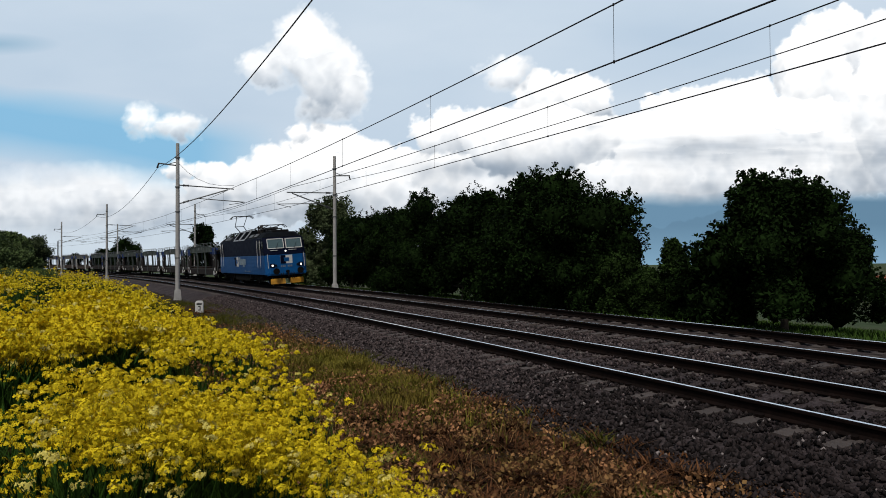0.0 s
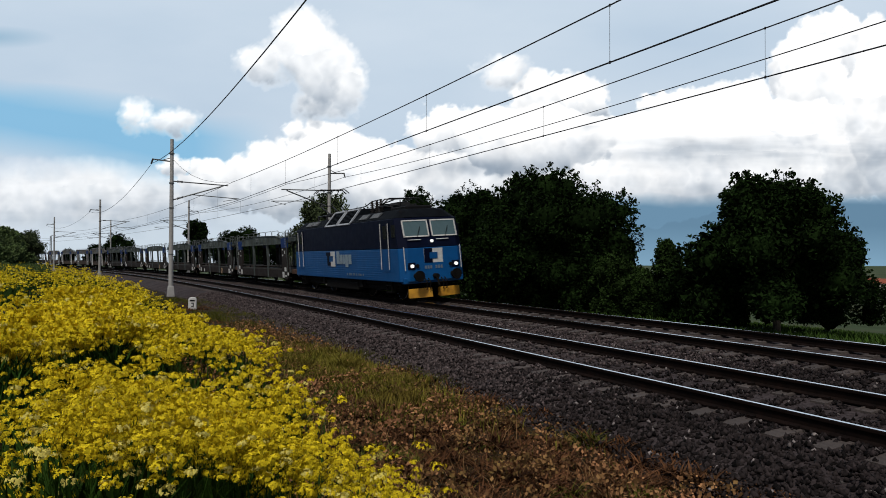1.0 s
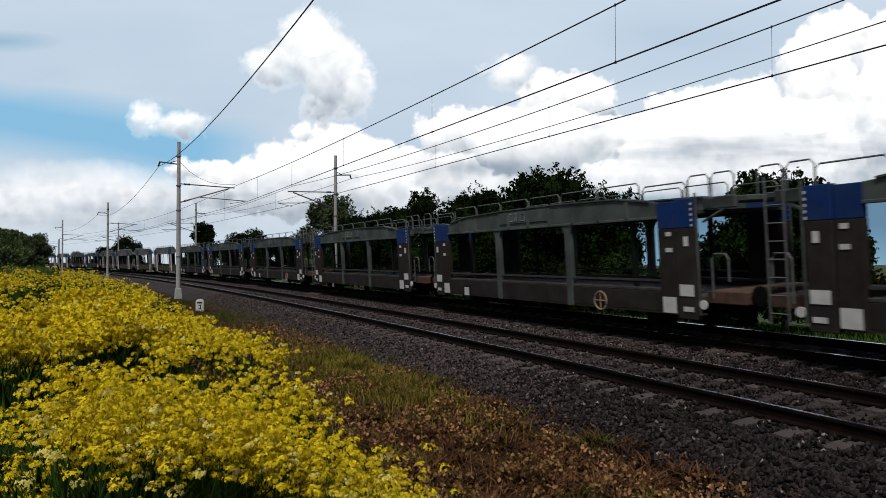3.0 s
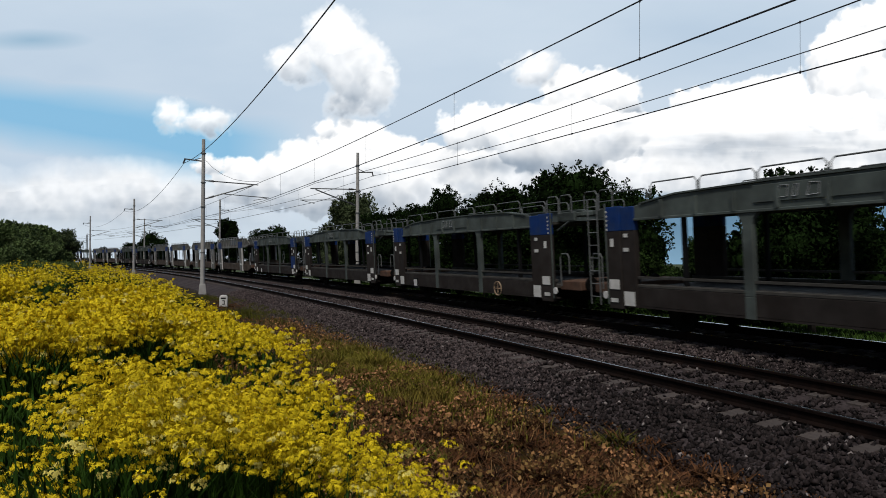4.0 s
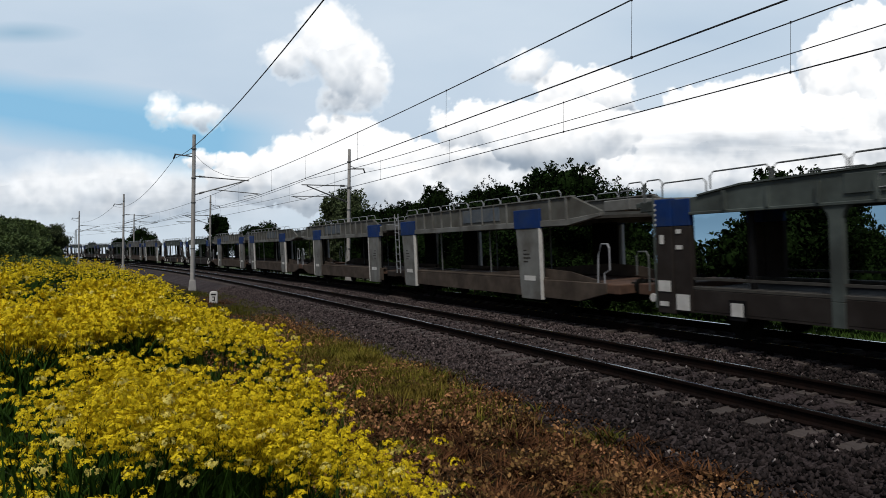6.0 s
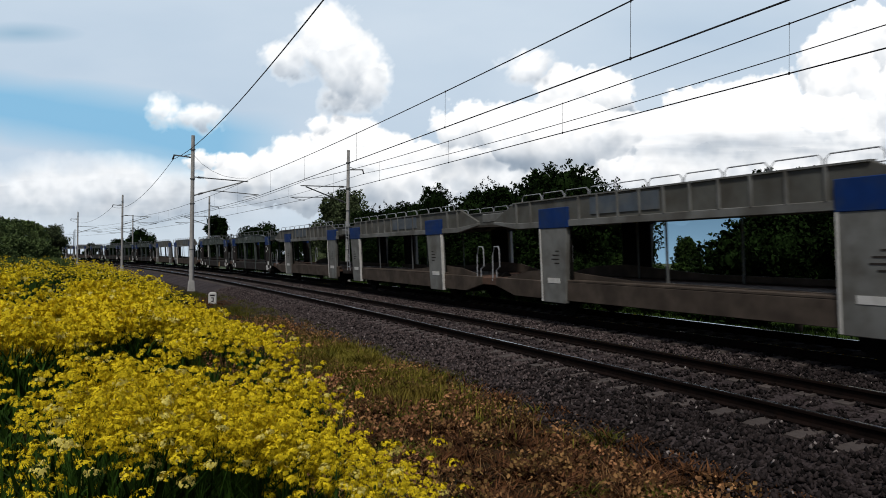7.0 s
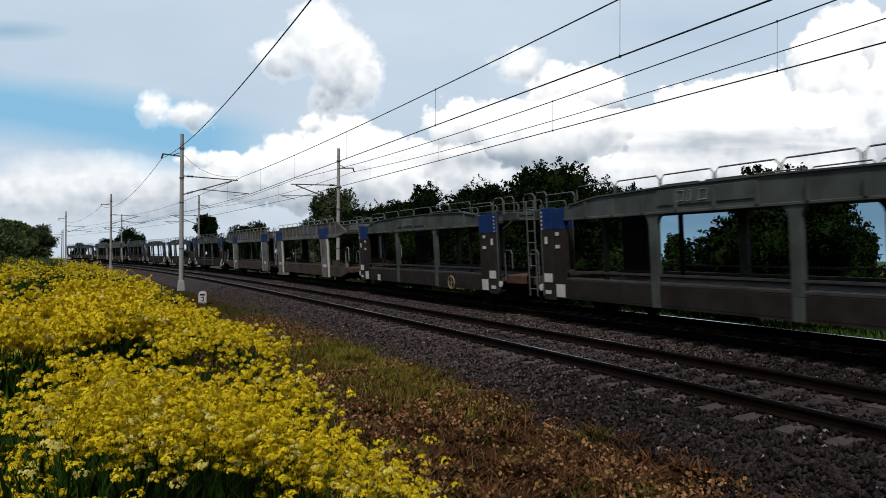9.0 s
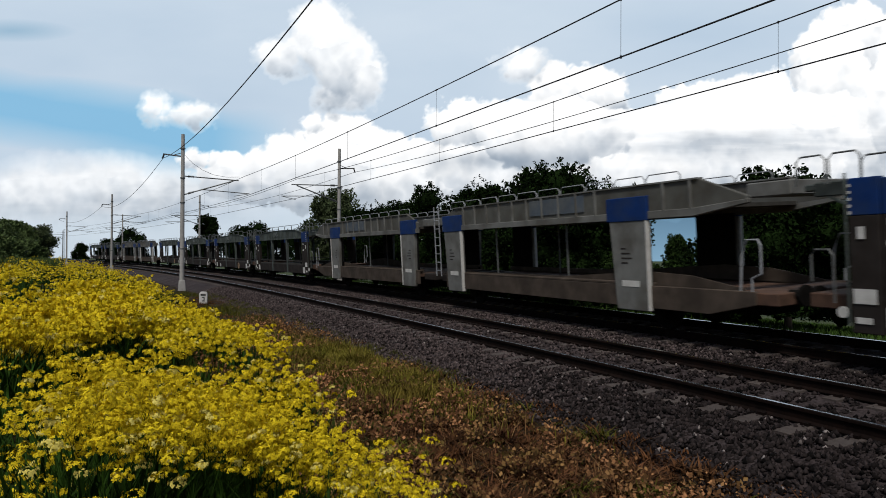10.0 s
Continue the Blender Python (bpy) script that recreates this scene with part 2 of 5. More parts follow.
def value_noise(x, y, seed):
    g = lattice(seed)
    xi, yi = np.floor(x).astype(int), np.floor(y).astype(int)
    fx, fy = x - xi, y - yi
    fx, fy = fx * fx * (3 - 2 * fx), fy * fy * (3 - 2 * fy)
    a, b = g[xi % 256, yi % 256], g[(xi + 1) % 256, yi % 256]
    c, d = g[xi % 256, (yi + 1) % 256], g[(xi + 1) % 256, (yi + 1) % 256]
    return (a * (1 - fx) + b * fx) * (1 - fy) + (c * (1 - fx) + d * fx) * fy


def fbm(x, y, seed, octaves=5):
    total, amp, norm = 0, 1.0, 0
    for o in range(octaves):
        total = total + amp * value_noise(x * 2 ** o, y * 2 ** o, seed + o)
        norm += amp
        amp *= 0.5
    return total / norm


# heaps of cloud: across, up (both in hundredths of the distance), half width, half height
HEAPS_RIGHT = [(58.6, 33.2, 4.4, 4.2), (55.2, 30.4, 3.8, 4.4), (52.0, 28.4, 3.4, 4.0), (60, 26.5, 9, 6.5), (64.5, 32, 5, 4.6), (40.5, 22, 8, 4.2), (35, 20.5, 5, 3.6), (46.5, 22.6, 5, 3.8), (55, 17, 24, 7), (26, 14, 30, 6.5), (68, 22, 8, 10)]
HEAPS_MID = [(20, 23.5, 5.3, 4.6), (14.5, 23.5, 5, 3.8), (23.3, 24.6, 2.4, 3), (0.5, 19.5, 4.4, 4), (6.5, 19, 5, 4), (-3.3, 18.7, 2.2, 3.2), (14, 18, 12, 4.5)]
HEAPS_LEFT = [(-17, 16, 7.5, 4.4), (-21, 19.6, 2, 1.5), (-12, 15.3, 4.5, 3), (-26, 14.6, 4.4, 2.7), (-34.5, 13.4, 4.4, 2.3), (-29.5, 13.4, 4, 2.6), (-39.5, 13.5, 2.4, 1.6), (-12, 11, 26, 4.6)]
HEAPS_VEIL = [(-57, 8.5, 34, 6), (-38, 9, 20, 5.5)]
HEAPS_HIGH = [(-16.5, 24.6, 5.2, 3.6), (-19.6, 32.2, 5.0, 5.2), (-16.8, 28.6, 5.6, 5.0), (-12.8, 25.4, 3.4, 3.4), (-25.4, 29.6, 4.2, 3.2), (-44.6, 21.2, 2.9, 2.5), (-40, 20.2, 4.2, 1.9), (10, 28, 4, 2.4)]
DEPTH = 3000.0


def cloud_backdrop():
    us = np.concatenate([np.linspace(-1.15, -0.80, 50), np.linspace(-0.795, 0.795, 960), np.linspace(0.80, 1.15, 50)])
    vs = np.concatenate([np.linspace(-0.12, 0.0, 24), np.linspace(0.004, 0.45, 340), np.linspace(0.455, 0.85, 50)])
    u, v = np.meshgrid(us, vs)
    ru, rv = 0.81 * u + 0.59 * v + 3, 0.81 * v - 0.59 * u + 5
    bulge = np.abs(fbm(ru * 34, rv * 34, 17, 3) - 0.5)
    fine = np.abs(fbm(rv * 84 + 7, ru * 84, 19, 4) - 0.5)
    wu = u * 100 + (fbm(ru * 18, rv * 18, 11) - 0.5) * 5
    wv = v * 100 + (fbm(ru * 18 + 40, rv * 18, 23) - 0.5) * 4
    shape = np.zeros_like(u)
    shade = np.zeros_like(u)
    for group, hard, top in ((HEAPS_VEIL, 0.55, 0.9), (HEAPS_LEFT, 9.0, 1.0), (HEAPS_RIGHT, 11.0, 1.0), (HEAPS_MID, 11.0, 1.0), (HEAPS_HIGH, 4.2, 0.90)):
        for a, b, ra, rb in group:
            dy = (wv - b) / rb
            d = 1.08 - np.sqrt(((wu - a) / ra) ** 2 + np.where(dy < 0, dy * 0.8, dy) ** 2) + (bulge * 10 + fine * 7 - 2.1) / (ra + rb) * 0.55
            k = np.clip(d * hard * (ra + rb) / 14, 0, 1) * top
            own = np.clip(-dy * 0.42 + 0.02, 0, 0.5) * (1.2 if top < 1 else 0.85) + np.where(dy < 0.3, bulge * 0.5 - 0.04, 0)
            shade = shade * (1 - k) + k * np.clip(own, 0, 0.6)
            shape = np.maximum(shape, k)
    # open sky: pale veil above, clear blue wedge on one side, slate storm bank low on the other
    veil = fbm(u * 3, v * 9 + 5, 41)
    high = np.stack([0.71 + 0.12 * veil, 0.79 + 0.09 * veil, 0.87 + 0.06 * veil], -1)
    line = 0.205 - (u + 0.6) * 0.16
    blue = np.clip(1.35 - np.abs(v - line) / 0.048 + (veil - 0.5) * 1.3, 0, 1) * np.clip((-0.24 - u) / 0.12, 0, 1) * np.clip((u + 1.3) / 0.2, 0, 0.75)
    col = high * (1 - blue[..., None]) + np.array([0.46, 0.71, 0.87]) * blue[..., None]
    wisp = np.clip(1.1 - np.sqrt(((u + 0.66) / 0.10) ** 2 + ((v - 0.325) / 0.018) ** 2) + (veil - 0.5), 0, 1)[..., None] * 0.6
    col = col * (1 - wisp) + np.array([0.50, 0.66, 0.77]) * wisp
    under = np.exp(-((v - 0.163) / 0.030) ** 2) * np.clip(fbm(u * 5, v * 42, 53) * 3.2 - 0.9, 0, 1.5) * np.clip((u - 0.16) / 0.15, 0, 1)
    under = under + np.exp(-((v - 0.135) / 0.013) ** 2 - ((u - 0.06) / 0.08) ** 2) * 1.1
    streak = np.clip((0.150 - v) / 0.05, 0, 1) * np.clip((fbm(u * 5 + 3, v * 34, 57) - 0.42) * 3.2, 0, 1) * np.where(u < 0.1, 1.15, 0.8)
    relief = fbm(ru * 21, rv * 21, 63, 5) - fbm(ru * 21 + 0.10, rv * 21 + 0.50, 63, 5)
    dim = np.clip((0.145 - v) / 0.05, 0, 1) * np.clip((0.15 - u) / 0.2, 0, 1)
    shade = shade + under * 0.30 + streak * 0.17 + np.clip(-relief - 0.01, 0, 0.2) * 0.24 + dim * 0.11
    cloud = np.stack([1.0 - shade * 0.62, 1.0 - shade * 0.55, 1.0 - shade * 0.47], -1)
    cloud = np.clip(cloud + (fbm(u * 40, v * 40, 61) - 0.55)[..., None] * 0.10, 0, 1.0)
    col = col * (1 - shape[..., None]) + cloud * shape[..., None]
    haze = np.clip((0.075 - v + (fbm(u * 6, v * 30, 71) - 0.5) * 0.06) / 0.07, 0, 1) * 0.7
    col = col * (1 - haze[..., None]) + np.array([0.78, 0.83, 0.87]) * haze[..., None]
    storm = np.clip((u - 0.14) / 0.14, 0, 1) * np.clip((0.100 - v + (fbm(u * 8, v * 20, 51) - 0.5) * 0.03) / 0.02, 0, 1)
    slate = np.array([0.40, 0.53, 0.63]) + np.clip((0.05 - v) / 0.06, 0, 1)[..., None] * np.array([0.10, 0.11, 0.11])
    col = col * (1 - storm[..., None]) + slate * storm[..., None]
    # to linear light; white heaps are brighter than the picture can hold
    lin = np.clip(col, 0, 1) ** 2.2 * (1 + 0.12 * shape[..., None])
    nv, nu = u.shape
    pts = np.stack([u.ravel() * DEPTH, np.full(u.size, DEPTH), EYE_Z + v.ravel() * DEPTH], -1)
    i = np.arange(nv * nu).reshape(nv, nu)
    quads = np.stack([i[:-1, :-1], i[:-1, 1:], i[1:, 1:], i[1:, :-1]], -1).reshape(-1, 4)
    m = bpy.data.materials.new("cloudy_sky")
    m.use_nodes = True
    t = m.node_tree
    t.nodes.clear()
    at = t.nodes.new("ShaderNodeAttribute")
    at.attribute_name = "sky_colour"
    em = t.nodes.new("ShaderNodeEmission")
    out = t.nodes.new("ShaderNodeOutputMaterial")
    t.links.new(at.outputs["Color"], em.inputs["Color"])
    t.links.new(em.outputs[0], out.inputs[0])
    m.cycles.emission_sampling = "NONE"
    me = fast_mesh("backdrop", pts, quads, m)
    ca = me.color_attributes.new("sky_colour", "FLOAT_COLOR", "POINT")
    ca.data.foreach_set("color", np.concatenate([lin.reshape(-1, 3), np.ones((u.size, 1))], 1).astype(np.float32).ravel())
    return tagged(new("backdrop", me), "bright cumulus clouds drifting over a pale blue sky", "sky", kind="structure")


backdrop = cloud_backdrop()

# ---- ground ----
PROFILE = [(-2500, 4.0), (-300, 3.0), (-60, 0.9), (-14, 0.35), (-9, 0.2), (-8, 0.1), (-7, -0.15), (-6, -0.4), (-5, -0.52), (-2.5, -0.60), (-1.8, -0.9), (6.2, -0.9), (7.0, -0.45),
           (9, -0.5), (13, -0.7), (24, -1.8), (60, -5), (180, -9), (500, -13), (1100, -18), (2500, -24)]
PX, PZ = [a for a, b in PROFILE], [b for a, b in PROFILE]


def ground_z(x, y):
    x, y = np.asarray(x, float), np.asarray(y, float)
    s, off = line_coords(x, y)
    z = np.interp(off, PX, PZ)
    rough = (fbm(x * 0.9 + 100, y * 0.9 + 100, 81, 3) - 0.5) * 0.16
    return z + rough * np.clip((np.abs(off - 2) - 4.6) / 1.0, 0, 1)


def spread(reach, fine, step):
    a = list(np.arange(0, fine, step))
    k = step
    while a[-1] < reach:
        k *= 1.16
        a.append(a[-1] + k)
    return np.array([-q for q in a[:0:-1]] + a)


gx, gy = spread(2900, 26, 0.5), spread(2900, 36, 0.5)
gxx, gyy = np.meshgrid(gx, gy)
gz = ground_z(gxx.ravel(), gyy.ravel())
gi = np.arange(gxx.size).reshape(gxx.shape)
ground = new("ground", fast_mesh("ground", np.stack([gxx.ravel(), gyy.ravel(), gz], -1),
             np.stack([gi[:-1, :-1], gi[:-1, 1:], gi[1:, 1:], gi[1:, :-1]], -1).reshape(-1, 4), [M_GROUND, M_MEADOW],
             (line_coords(gxx[:-1, :-1], gyy[:-1, :-1])[1] > 8.0).ravel()))
ground.data.polygons.foreach_set("use_smooth", [True] * len(ground.data.polygons))
tagged(ground, "rough brown railway verge with green meadow behind the line", "ground", kind="structure")


def sweep(name, section, s0, s1, step, mat, closed=True):
    """An outline of (off, z) drawn along the line."""
    b = Build()
    n = len(section)
    ss = np.arange(s0, s1 + step / 2, step)
    for s in ss:
        for off, z in section:
            b.v.append((*on_line(s, off), z))
    m = n if closed else n - 1
    for i in range(len(ss) - 1):
        b.f += [(i * n + j, i * n + (j + 1) % n, (i + 1) * n + (j + 1) % n, (i + 1) * n + j) for j in range(m)]
    if closed:
        b.f += [tuple(range(n)), tuple(range((len(ss) - 1) * n, len(ss) * n))[::-1]]
    return b


S0, S1 = -240.0, 420.0
bed = part("ballast_bed", sweep("ballast_bed", [(-2.95, -0.74), (-2.75, -0.60), (-1.75, -0.31), (-1.3, -0.272), (-0.75, -0.238), (0.75, -0.148), (1.4, -0.12), (2.1, -0.16),
                                 (2.75, -0.165), (3.34, -0.13), (4.84, -0.035), (5.5, 0.0), (6.1, -0.02), (7.6, -0.52), (7.8, -0.9)], S0, S1, 3.0, M_BALLAST), M_BALLAST)
tagged(bed, "dark grey crushed stone ballast under two tracks", "ballast", kind="structure")


def ballast_stones():
    rng = np.random.RandomState(5)
    n = 80000
    s = np.where(rng.rand(n) < 0.06, rng.uniform(-20, -3, n), np.abs(rng.rand(n) ** 1.6) * 46 - 3)
    off = np.where(rng.rand(n) < 0.55, rng.uniform(-2.95, -0.8, n), rng.uniform(-0.7, 3.3, n))
    phase = np.mod(s + 6, 0.6)
    keep = (np.abs(np.abs(off) - 0.75) > 0.1) & ~((np.abs(off) < 1.34) & ((phase < 0.11) | (phase > 0.49)) & (rng.rand(n) < 0.93))
    s, off = s[keep], off[keep]
    n = len(s)
    top = np.interp(off, [-2.95, -2.75, -1.75, -1.3, -0.75, 0.75, 1.4, 2.1, 2.75, 3.34], [-0.64, -0.60, -0.31, -0.272, -0.238, -0.148, -0.12, -0.16, -0.165, -0.13])
    top = top + np.clip(fbm(s * 5 + 9, off * 5 + 30, 87, 2) - 0.4, -0.05, 0.3) * 0.10
    a, r = s * CURVE, 1 / CURVE + off
    x = CX + r * (-NX * np.cos(a) + TX * np.sin(a))
    y = CY + r * (-NY * np.cos(a) + TY * np.sin(a))
    base = np.array([(1, 0, 0), (-1, 0, 0), (0, 1, 0), (0, -1, 0), (0, 0, 1), (0, 0, -1)], float)
    size = rng.uniform(0.018, 0.046, n)[:, None, None]
    pts = base[None] * size * rng.uniform(0.6, 1.25, (n, 6, 1)) + rng.normal(0, 0.006, (n, 6, 3))
    ang = rng.rand(n) * 6.28
    ca, sa = np.cos(ang)[:, None], np.sin(ang)[:, None]
    px, py = pts[..., 0] * ca - pts[..., 1] * sa, pts[..., 0] * sa + pts[..., 1] * ca
    pts = np.stack([px + x[:, None], py + y[:, None], pts[..., 2] + top[:, None] + 0.008], -1)
    f = np.array([(0, 2, 4), (2, 1, 4), (1, 3, 4), (3, 0, 4), (2, 0, 5), (1, 2, 5), (3, 1, 5), (0, 3, 5)])
    faces = (np.arange(n)[:, None, None] * 6 + f[None]).reshape(-1, 3)
    cut = int(n * 0.022)
    # stones on the near stretch take the darker colour, up to a ragged boundary
    near_dark = (s + rng.normal(0, 1.2, n) + 2.0 * fbm(s * 0.8 + 7, off * 0.8 + 9, 89, 2) < 10.5) & (np.arange(n) >= cut)
    for nm, pick, mat, label in (("ballast_stones", near_dark, M_STONE, "dark ballast stones beside the near stretch of rails"), ("clean_ballast_stones", ~near_dark & (np.arange(n) >= cut), M_STONEGREY, "loose grey ballast stones beside the rails")):
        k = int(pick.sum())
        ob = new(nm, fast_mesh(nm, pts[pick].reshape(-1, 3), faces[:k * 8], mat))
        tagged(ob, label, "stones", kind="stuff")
    ob = new("pale_ballast_stones", fast_mesh("pale_ballast_stones", pts[:cut].reshape(-1, 3), faces[:cut * 8], M_STONEPALE))
    tagged(ob, "pale chipped stones among the grey ballast", "stones", kind="stuff")


ballast_stones()


def rail_section(off, z):
    """Foot, web and head of a flat-bottomed rail whose top is at z."""
    return [(off - 0.075, z - 0.17), (off + 0.075, z - 0.17), (off + 0.075, z - 0.158), (off + 0.012, z - 0.135), (off + 0.012, z - 0.045), (off + 0.036, z - 0.035),
            (off + 0.036, z - 0.006), (off + 0.028, z), (off - 0.028, z), (off - 0.036, z - 0.006), (off - 0.036, z - 0.035), (off - 0.012, z - 0.045), (off - 0.012, z - 0.135), (off - 0.075, z - 0.158)]


def track(mid, lift, label):
    thing = tagged(new("railway_track"), label, "railway track", group="railway tracks", kind="structure")
    for side in (-1, 1):
        o, z = mid + side * 0.75, lift + side * CANT / 2
        rail = part("rail", sweep("rail", rail_section(o, z), S0, S1, 3.0, M_RUST), M_RUST, thing, "rust-brown rail")
        tilt = 0.003
        part("railhead", sweep("railhead", [(o - 0.006, z - 0.006 - tilt), (o + 0.026, z - 0.006 + tilt), (o + 0.025, z + 0.004 + tilt), (o - 0.005, z + 0.004 - tilt)], S0, S1, 3.0, M_RAILTOP), M_RAILTOP, rail, "polished steel running surface")
    b = Build()
    for x0, x1, z1 in ((-1.3, -0.45, -0.168), (0.45, 1.3, -0.168), (-0.46, 0.46, -0.20)):
        b.hexa([(-0.15, x0, -0.38), (0.15, x0, -0.38), (0.15, x1, -0.38), (-0.15, x1, -0.38)], [(-0.11, x0, z1), (0.11, x0, z1), (0.11, x1, z1), (-0.11, x1, z1)])
    me = b.mesh("sleeper", M_SLEEPER)
    clip = Build()
    for q in (-0.75, 0.75):
        for d in (-0.115, 0.115):
            clip.box(-0.05, 0.05, q + d - 0.03, q + d + 0.03, -0.175, -0.13)
    cm = clip.mesh("rail_clip", M_RUST)
    for i in range(200):
        s = -6 + i * 0.6
        ob = new("sleeper", me)
        ob.parent = thing
        ob.matrix_basis = at_line(s, mid, lift, LEAN)
        if i < 60:
            cl = new("rail_clip", cm)
            cl.parent = thing
            cl.matrix_basis = at_line(s, mid, lift, LEAN)


# ---- masts, brackets and wires ----
WIRE_Z = 5.47
NEAR_MASTS = [(-5.5, -3.3), (45.7, -3.18), (97.0, -2.5), (142.5, -2.7)]
FAR_MASTS = [(0.0, 7.1), (46.2, 7.39), (91.8, 7.1), (145.5, 7.3), (211.0, 9.5)]


def mast(s, off, side, lattice_type=False):
    """side: +1 when the tracks lie towards growing off."""
    thing = new("catenary_mast")
    base = -0.16 if side > 0 else -0.05
    thing.matrix_basis = at_line(s, off, base, 0)
    h = 9.24 - base
    # local y points away from the camera; the tracks lie along side * y
    if lattice_type:
        b = Build()
        for x in (-0.22, 0.22):
            for y in (-0.2, 0.2):
                b.tube([(x, y, 0), (x * 0.6, y * 0.6, h - 1.5)], 0.05, 4)
        for i in range(12):
            z = i * (h - 1.5) / 12
            b.tube([(-0.2, -0.19, z), (0.18, -0.17, z + 0.62)], 0.025, 4)
            b.tube([(0.2, 0.19, z), (-0.18, 0.17, z + 0.62)], 0.025, 4)
        part("post", b, M_GALV, thing)
    else:
        part("post", Build().tube([(0, 0, 0.1), (0, 0, h)], 0.145, 12, 0.105), M_CONCRETE, thing, "grey spun concrete post")
        part("footing", Build().hexa([(-0.24, -0.24, -0.7), (0.24, -0.24, -0.7), (0.24, 0.24, -0.7), (-0.24, 0.24, -0.7)],
                                     [(-0.17, -0.17, 0.22), (0.17, -0.17, 0.22), (0.17, 0.17, 0.22), (-0.17, 0.17, 0.22)]), M_CONCRETE, thing, "pale concrete footing", 0.03)
        for z in (h - 0.9, h - 2.75, h - 4.3, 2.2):
            part("clamp_band", Build().disc((0, 0, z), "z", 0.155, 0.07, 12), M_GALV, thing)
    part("feeder_bracket", Build().tube([(0, 0, h - 1.4), (0, -side * 1.15, h - 1.32)], 0.045, 5).tube([(0, 0, h - 1.15), (0, -side * 0.5, h - 1.33)], 0.025, 5), M_GALV, thing)
    part("feeder_insulator", Build().tube([(0, -side * 1.1, h - 1.34), (0, -side * 1.2, h - 1.62)], 0.05, 6), M_INSULATOR, thing)
    reach = 3.15 * side
    zb = WIRE_Z - base
    part("upper_tube", Build().tube([(0, 0, zb + 1.15), (0, reach + side * 0.3, zb + 1.05)], 0.04, 6), M_GALV, thing)
    part("diagonal_tube", Build().tube([(0, 0, zb - 0.05), (0, reach * 0.98, zb + 1.0)], 0.045, 6), M_GALV, thing)
    part("registration_tube", Build().tube([(0, reach * 0.35, zb + 0.36), (0, reach + side * 1.0, zb + 0.22)], 0.03, 6), M_GALV, thing)
    part("steady_arm", Build().tube([(0, reach + side * 0.9, zb + 0.2), (0, reach, zb + 0.02)], 0.02, 5), M_GALV, thing)
    for z, d in ((zb + 1.14, 0.35), (zb + 0.07, 0.35)):
        ins = Build()
        for k in range(5):
            ins.disc((0, side * (d + k * 0.07), z + k * (0.024 if z < zb + 1 else -0.002)), "y", 0.075, 0.03, 8)
        part("insulator", ins, M_INSULATOR, thing)
    return tagged(thing, "tall grey lattice catenary mast with bracket arm" if lattice_type else "tall grey concrete catenary mast with bracket arm and feeder wire", "catenary mast", group="catenary masts")


def wire(name, pts, r, label):
    ob = part(name, Build().tube(pts, r, 5), M_WIRE)
    tagged(ob, label, "wire", group="overhead wires")
    return ob


def along(sa, sb, off_a, off_b, za, zb, sag, n=24):
    xa, ya = on_line(sa, off_a)
    xb, yb = on_line(sb, off_b)
    out = []
    for i in range(n + 1):
        k = i / n
        out.append((xa + (xb - xa) * k, ya + (yb - ya) * k, za + (zb - za) * k - sag * 4 * k * (1 - k)))
    return out


def overhead(masts, mid, lift, stagger, feeder_off, first, sag):
    for i in range(len(masts) - 1):
        sa, sb = masts[i][0], masts[i + 1][0]
        oa = ob = mid + stagger
        lo = along(sa, sb, oa, ob, WIRE_Z + lift, WIRE_Z + lift, 0.03)
        hi = along(sa, sb, oa, ob, WIRE_Z + lift + 1.32, WIRE_Z + lift + 1.32, sag)
        wire("contact_wire", lo, 0.016, "taut dark contact wire above the track")
        wire("messenger_wire", hi, 0.015, "sagging dark messenger wire above the contact wire")
        fa, fb = masts[i][1] + feeder_off, masts[i + 1][1] + feeder_off
        wire("feeder_wire", along(sa, sb, fa, fb, 7.65, 7.65, 1.15 if feeder_off < 0 else 0.45), 0.016, "dark feeder wire hung beside the masts")
        if i < 2:
            for j in range(6):
                k = (first + 7.62 * j + (sb - sa if i else 0) * 0.0 - (sa if i == 0 else first - 4)) / (sb - sa)
                f = min(max(k, 0.02), 0.98) * (len(lo) - 1)
                q = int(f)
                a = Vector(lo[q]).lerp(Vector(lo[q + 1]), f - q)
                b = Vector(hi[q]).lerp(Vector(hi[q + 1]), f - q)
                d = part("dropper", Build().tube([a, b], 0.0045, 4).disc(a, "z", 0.02, 0.055, 6).disc(b, "z", 0.018, 0.05, 6), M_WIRE)
                tagged(d, "thin dropper wire between messenger and contact wire", "wire", group="overhead droppers")


# ---- plants ----
def lumps(clumps, rng, squash):
    """Dense uneven cores inside the clumps of leaves."""
    V, F, k = [], [], 0
    for c, r in clumps:
        th, ph = np.meshgrid(np.linspace(0, 2 * math.pi, 9)[:-1], np.linspace(0.15, math.pi - 0.15, 6))
        q = np.stack([np.sin(ph) * np.cos(th), np.sin(ph) * np.sin(th) * squash, np.cos(ph) * 0.85], -1) * (r * 0.66 * rng.uniform(0.6, 1.15, th.shape))[..., None] + c
        V.append(q.reshape(-1, 3))
        i = np.arange(48).reshape(6, 8)
        F.append(k + np.stack([i[:-1], np.roll(i, -1, 1)[:-1], np.roll(i, -1, 1)[1:], i[1:]], -1).reshape(-1, 4))
        k += 48
    return np.concatenate(V), np.concatenate(F)


